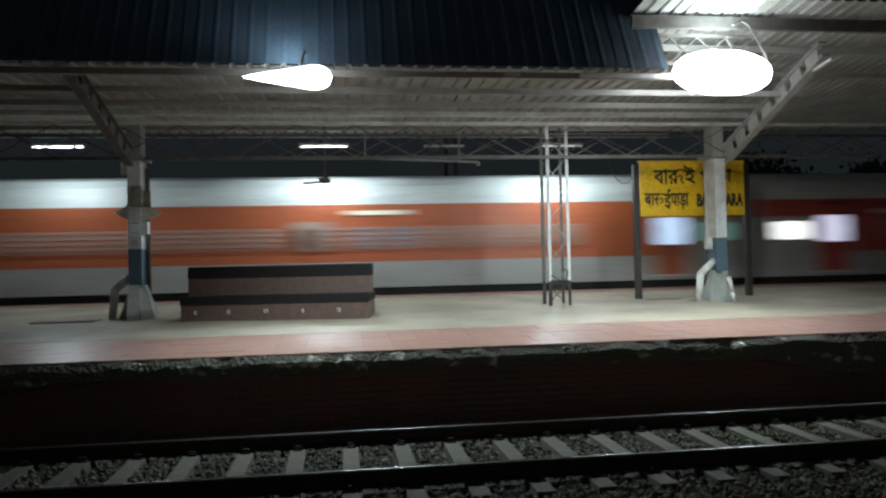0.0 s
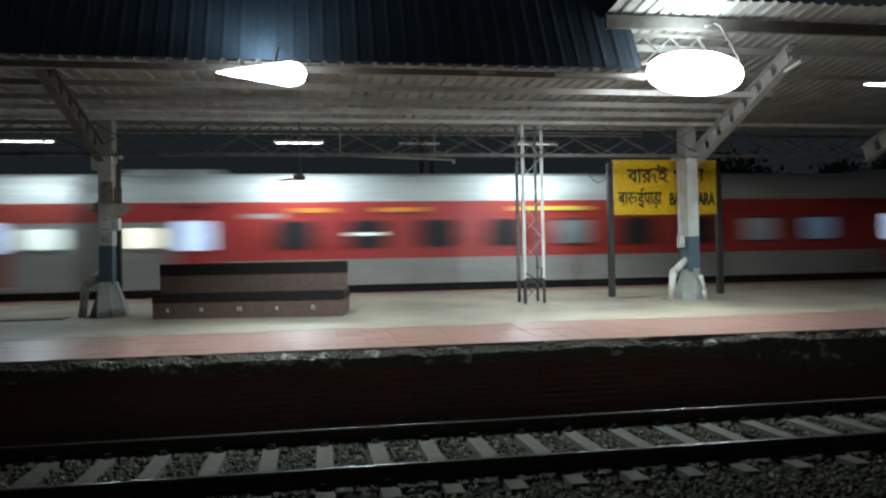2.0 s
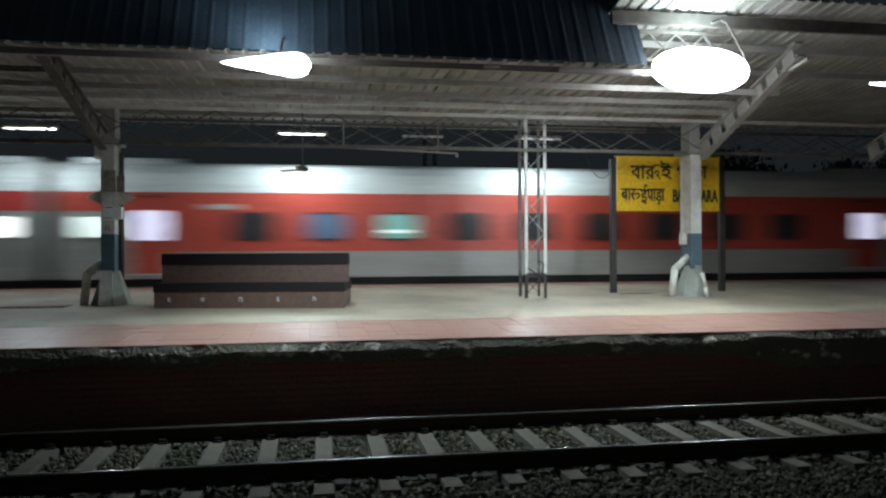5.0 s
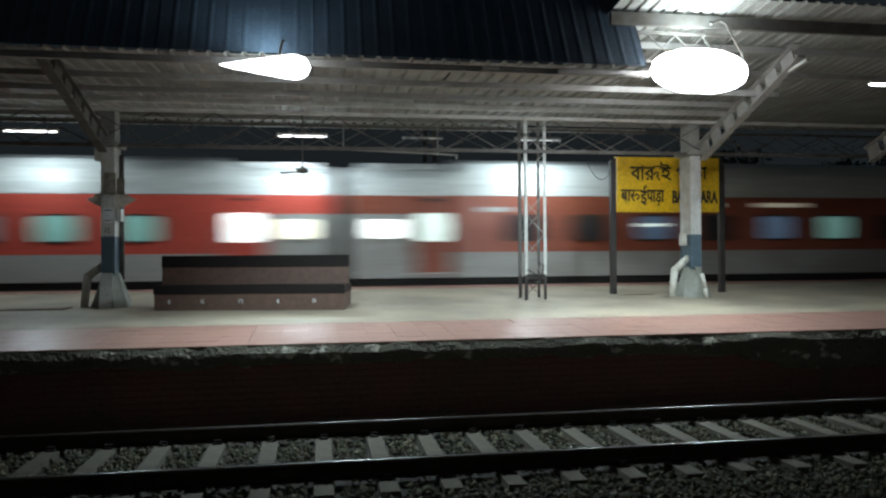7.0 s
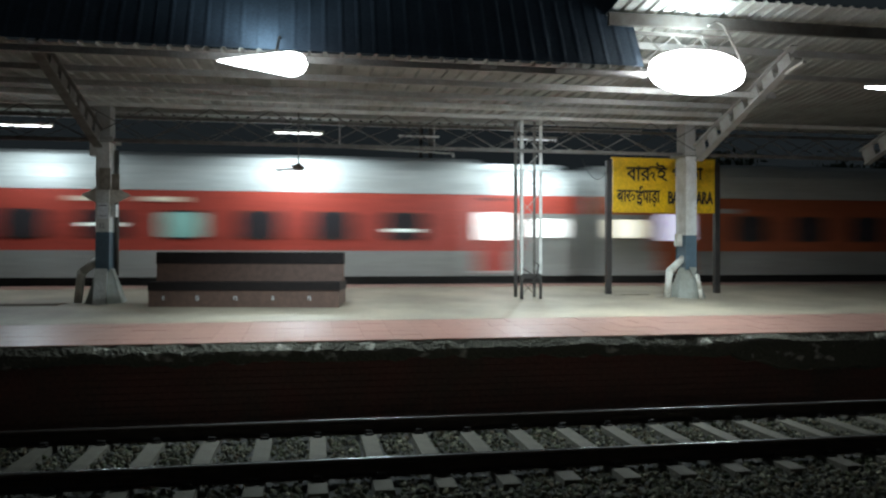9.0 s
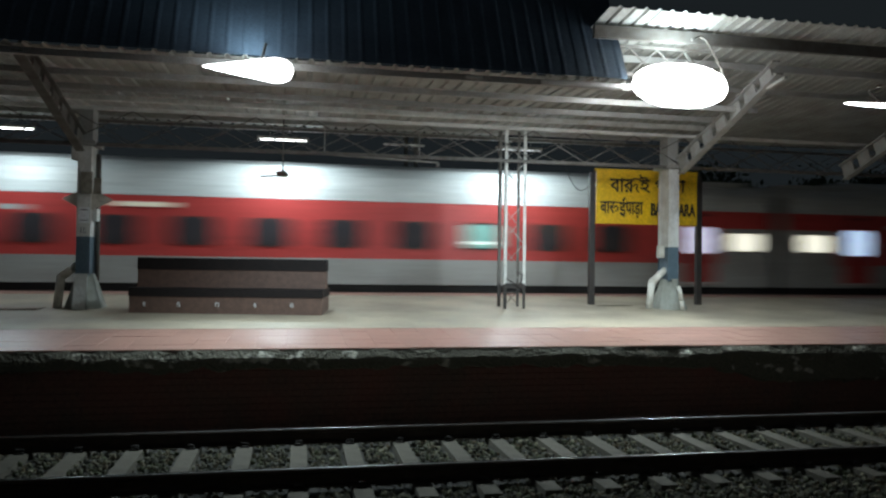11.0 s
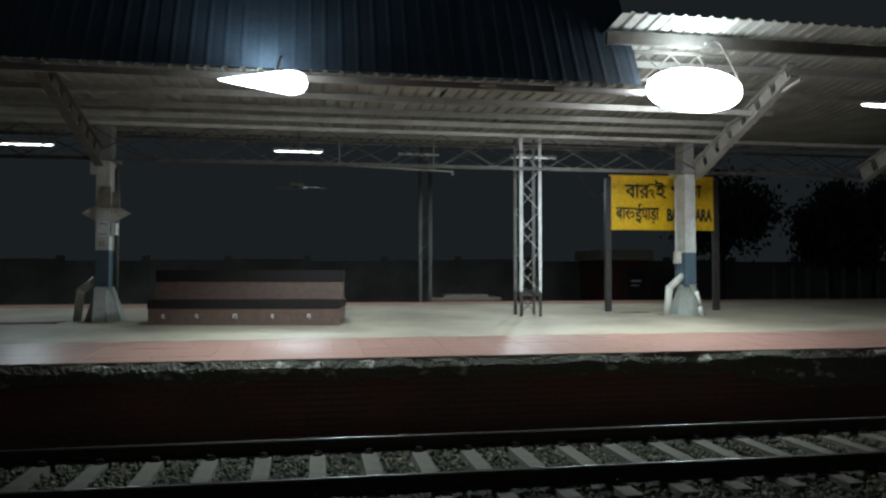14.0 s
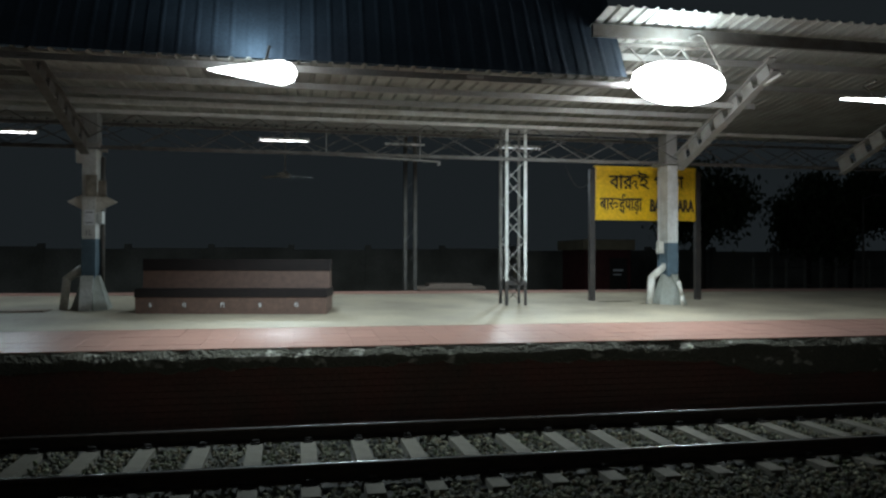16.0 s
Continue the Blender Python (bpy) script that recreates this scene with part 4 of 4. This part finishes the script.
# paint, kind, route boards, panes, tones of the lavatory and door glass at the head and the tail, share of lit windows
ORDER = [
    ("orange", "open", ((13.9, 1.5, W_),), "", "WLDB", 0.1), ("dull", "open", ((11.0, 2.2, Y_),), "", "WLWC", 0.1), ("dull", "open", ((12.9, 2.0, Y_),), "", "CLGB", 0.1),
    ("red", "ac", ((5.2, 1.0, "board_orange"), (7.4, 1.2, "board_orange"), (11.4, 2.0, Y_)), "dDddgddgb", "CBGB", 0.0), ("dark", "open", ((11.8, 2.4, Y_),), "", "GCCG", 0.1), ("red", "open", ((9.0, 2.0, W_),), "", "WGWL", 0.1),
    ("red", "ac", ((7.0, 1.6, W_),), "ddddddgdd", "CLWL", 0.15), ("vermilion", "ac", (), "", "", 0.3), ("red", "ac", ((8.0, 2.0, Y_),), "", "", 0.2),
    ("vermilion", "ac", ((11.2, 1.2, Y_), (14.1, 1.0, W_)), "dTtGTbgtt", "WWCW", 0.6), ("brown", "ac", ((9.5, 1.4, W_), (12.1, 1.5, W_)), "ddBdbtdbd", "WGWW", 0.3), ("maroon_c", "ac", ((12.4, 1.8, W_),), "dBDdDgdtt", "WLWB", 0.55),
    ("vermilion", "ac", ((11.7, 0.9, W_), (13.3, 0.9, W_)), "ddDdDtddD", "CWWW", 0.4), ("orange", "ac", ((12.0, 1.4, Y_),), "", "CLWW", 0.3), ("red", "ac", (), "", "", 0.2),
    ("red", "ac", ((7.0, 1.4, W_),), "", "WWCL", 0.25), ("red", "ac", ((10.3, 2.4, Y_),), "dgbdddddd", "CBCB", 0.3), ("red", "ac", ((12.2, 3.4, Y_),), "gtddgbdgd", "WLWW", 0.5), ("silver", "power", (), "", "", 0)]
WORDS = {"orange": "faded orange", "dull": "dull brick red", "red": "bright red", "dark": "dark red", "vermilion": "orange-red", "brown": "brownish orange", "maroon_c": "maroon", "silver": "silver grey"}


def train():
    """Coaches from the head, which goes to the left, to the power car at the tail."""
    made = []
    for k, (paint, kind, boards, panes, ends, lit) in enumerate(ORDER):
        what = {"open": "express coach with barred windows", "ac": "air-conditioned express coach with sealed windows", "power": "power car with a red stripe and louvres"}[kind]
        made.append(coach(WORDS[paint] + " " + what + ", passing", paint, kind, 10 + k, boards, lit, panes, ends, 2.5 if k > 11 else 2.35, 4.55 if k > 14 else 4.75, 8 < k < 17))
    return made


# ---- behind the train ----
def mast(x, y, label):
    m = thing("overhead_line_mast", label, "mast", pose(x, y, 0.0), group="overhead line masts")
    for dx in (0, 0.32):
        part("channel", blocks(((dx - 0.05, -0.09, -0.3), (dx + 0.05, -0.07, 8.5)), ((dx - 0.05, 0.07, -0.3), (dx + 0.05, 0.09, 8.5)), ((dx - 0.05 if dx == 0 else dx + 0.03, -0.07, -0.3), (dx - 0.03 if dx == 0 else dx + 0.05, 0.07, 8.5))), M["dull_steel"], m)
    z = 0.2
    while z < 8:
        bm = bmesh.new()
        beam(bm, (0, -0.08, z), (0.32, -0.08, z + 0.4), 0.016, 0.016)
        part("lacing", bm, M["dull_steel"], m)
        z += 0.8
    return m


def lamp_post(x, y, h):
    p = thing("street_lamp", "thin dark street lamp beyond the railway, unlit", "street lamp", pose(x, y, -0.05))
    bm = bmesh.new()
    rod(bm, (0, 0, 0), (0, 0, h), 0.06, 10, 0.04)
    part("pole", bm, M["dull_steel"], p)
    bm = bmesh.new()
    rod(bm, (0, 0, h - 0.05), (0.5, -0.1, h + 0.12), 0.03, 8)
    part("arm", bm, M["dull_steel"], p)
    part("head", blocks(((0.45, -0.18, h + 0.08), (0.85, -0.02, h + 0.18))), M["dull_steel"], p)
    return p


def compound_wall():
    """A pale boundary wall in bays with piers and a coping, beyond the tracks."""
    w = thing("boundary_wall", "pale weathered boundary wall beyond the tracks", "wall", pose(0, 40, 0), kind="structure")
    for i in range(-14, 24):
        part("bay", blocks(((i * 4.0, 0, -0.2), (i * 4.0 + 3.7, 0.2, 2.5 + 0.05 * (i % 3)))), M["pale_wall"], w)
        part("pier", blocks(((i * 4.0 + 3.7, -0.08, -0.2), (i * 4.0 + 4.0, 0.28, 2.75))), M["pale_wall"], w)
    return w


def loose_cable():
    """A slack cable from the lattice post's head to the sign."""
    bm = bmesh.new()
    a, b = Vector((5.75, 15.6, 4.05)), Vector((6.6, 16.05, 4.0))
    pts = [a.lerp(b, i / 12) - Vector((0, 0, 0.42 * (1 - (2 * i / 12 - 1) ** 2))) for i in range(13)]
    for p, q in zip(pts, pts[1:]):
        rod(bm, p, q, 0.008, 5)
    return tagged(part("slack_cable", bm, M["iron"]), "slack black cable hanging from the girder to the sign", "cable")


def patch(x, y, w, d, seed):
    """A broken, darker spot of paving, a few millimetres proud."""
    rng = random.Random(seed)
    bm = bmesh.new()
    ring = []
    for k in range(22):
        a = k / 22 * math.tau
        r = rng.uniform(0.65, 1.05)
        px, py = x + w * r * math.cos(a), y + d * r * math.sin(a)
        ring.append(bm.verts.new((px, py, deck(py) + 0.005)))
    f = bm.faces.new(ring)
    bmesh.ops.solidify(bm, geom=[f], thickness=0.02)
    return tagged(part("broken_paving", bm, M["earth"]), "dark broken spot in the platform paving", "paving", kind="structure")


def shed():
    s = thing("trackside_hut", "maroon trackside hut with a cream upper band", "hut", pose(13.1, 33.0, 0.12))
    part("wall", blocks(((0.1, 0, -0.3), (2.35, 3, 2.35))), M["maroon"], s, "maroon painted wall")
    part("band", blocks(((-0.1, -0.25, 2.35), (2.45, 3.2, 2.82))), M["cream"], s, "cream band and roof edge")
    part("door", blocks(((1.3, -0.04, -0.1), (2.15, 0.0, 1.95))), M["black_paint"], s)
    part("notice", blocks(((1.45, -0.06, 1.35), (1.95, -0.045, 1.44)), ((1.45, -0.06, 1.16), (1.85, -0.045, 1.22))), M["paper"], s)
    return s


def tree(x, y, h, seed):
    rng = random.Random(seed)
    t = thing("tree", "dark leafy tree behind the railway at night", "tree", pose(x, y, 0.0), group="trees behind the railway")
    bm = bmesh.new()
    rod(bm, (0, 0, -0.2), (0.1, 0, h * 0.45), 0.22, 8, 0.14)
    tips = []
    for k in range(9):
        a = rng.uniform(0, 6.28)
        p = Vector((0.1, 0, h * rng.uniform(0.3, 0.46)))
        q = p + Vector((math.cos(a) * h * 0.25, math.sin(a) * h * 0.25, h * rng.uniform(0.15, 0.45)))
        rod(bm, p, q, 0.09, 6, 0.03)
        tips += [q, p.lerp(q, 0.7)]
    part("trunk", bm, M["bark"], t)
    V, F = [], []
    for tip in tips:
        for _ in range(420):
            c = tip + Vector([rng.gauss(0, h * 0.07) for _ in range(3)])
            q = Euler([rng.uniform(0, 6.28) for _ in range(3)]).to_matrix()
            s = rng.uniform(0.12, 0.24)
            i = len(V)
            V += [tuple(c + q @ Vector(v) * s) for v in ((-1, 0, 0), (0, -0.45, 0.1), (1, 0, 0), (0, 0.45, 0.1))]
            F += [(i, i + 1, i + 2), (i, i + 2, i + 3)]
    me = bpy.data.meshes.new("crown")
    me.from_pydata(V, [], F)
    me.materials.append(M["leaf"])
    part("crown", me, None, t)
    return t


def picket_fence():
    """Pale concrete posts with two rails, beyond the far track."""
    f = thing("fence", "pale concrete post fence beyond the far track", "fence", pose(22.5, 34.0, 0.0))
    bm = blocks(((-0.07, -0.07, -0.2), (0.07, 0.07, 2.1)))
    for v in bm.verts:
        if v.co.z > 1:
            v.co.x *= 0.7
            v.co.y *= 0.7
    post = mesh_of("post", bm, M["pale_wall"])
    for i in range(20):
        part("post", post, None, f).location = (i * 0.95 + 0.06 * math.sin(i * 2.3), 0, 0.08 * math.sin(i * 1.7))
    for z in (0.7, 1.6):
        part("rail", blocks(((-0.1, -0.02, z), (18.3, 0.02, z + 0.07))), M["dull_steel"], f)
    return f


def motions(coaches):
    times = [0.5 * k for k in range(33)]
    for k, c in enumerate(coaches):
        walk(c, [(t, pose(11.10 + 24 * (k - 1) - 32.076 * t - 0.0398 * t * t, COACH_Y, RAIL2)) for t in times])


ground()
track("near railway track with concrete sleepers", 8.2885, 0.0, -40, 60, -30, 60)
track("railway track behind the platform", COACH_Y + WIDTH / 2, RAIL2, -560, 480, -20, 60)
ballast()
plat = platform()
near_bounce_wall()
canopy()
for cx, plates in zip(COL_X, (True, False)):
    column(cx, plates)
lattice_post()
station_sign()
bench()
luminaire(-1.29, -0.05, 10.85, 4.64, 0.015, 0.178, 560, 70, 6, (0.3, 0.12, -1), 136)
luminaire(5.2, 6.85, 11.15, 4.86, 0.35, 0.35, 700, 170, 2.2, (-0.4, 0.4, -1), 152, "lamp_glow")
luminaire(9.2, 10.4, 11.4, 4.8, 0.02, 0.04, 160, 0, 6, (0, 0.35, -1), 125)
tube_light(-0.3, 18.3, 4.82, 250)
tube_light(-6.3, 18.3, 4.82, 110)
tube_light(5.5, 18.3, 4.82, 240, 0, "tube_dim")
ceiling_fan(-0.26, 16.2, 3.78)
mast(3.45, 24.0, "grey laced steel mast beside the far track")
mast(-22.0, 24.0, "grey laced steel mast beside the far track")
mast(34.0, 24.0, "grey laced steel mast beside the far track")
shed()
lamp_post(25.4, 30.0, 4.9)
compound_wall()
picket_fence()
loose_cable()
patch(7.0, 15.75, 0.5, 0.12, 3)
patch(7.45, 15.2, 0.2, 0.07, 5)
for i, (tx, ty, th) in enumerate(((22.0, 38.0, 7.5), (27.0, 36.0, 6.5), (33.0, 40.0, 8.5))):
    tree(tx, ty, th, i)
slab = blocks(((0, 0, 0), (2.1, 0.9, 0.98)), ((-0.12, -0.05, 0.98), (2.2, 0.95, 1.08)), ((0.3, 0.1, 1.08), (1.8, 0.8, 1.17)))
tagged(part("stone_slabs", slab, M["slab"]), "low pile of old stone slabs beside the track", "slabs").location = (4.05, 24.6, 0.03)
cover = blocks(((0, 0, 0), (1.1, 0.5, 0.025)))
tagged(part("drain_cover", cover, M["slab"]), "flat grey slab lying on the platform", "slab").location = (-5.6, 14.7, deck(14.9) - 0.006)
coaches = train()
edge_tiles(plat)

motions(coaches)
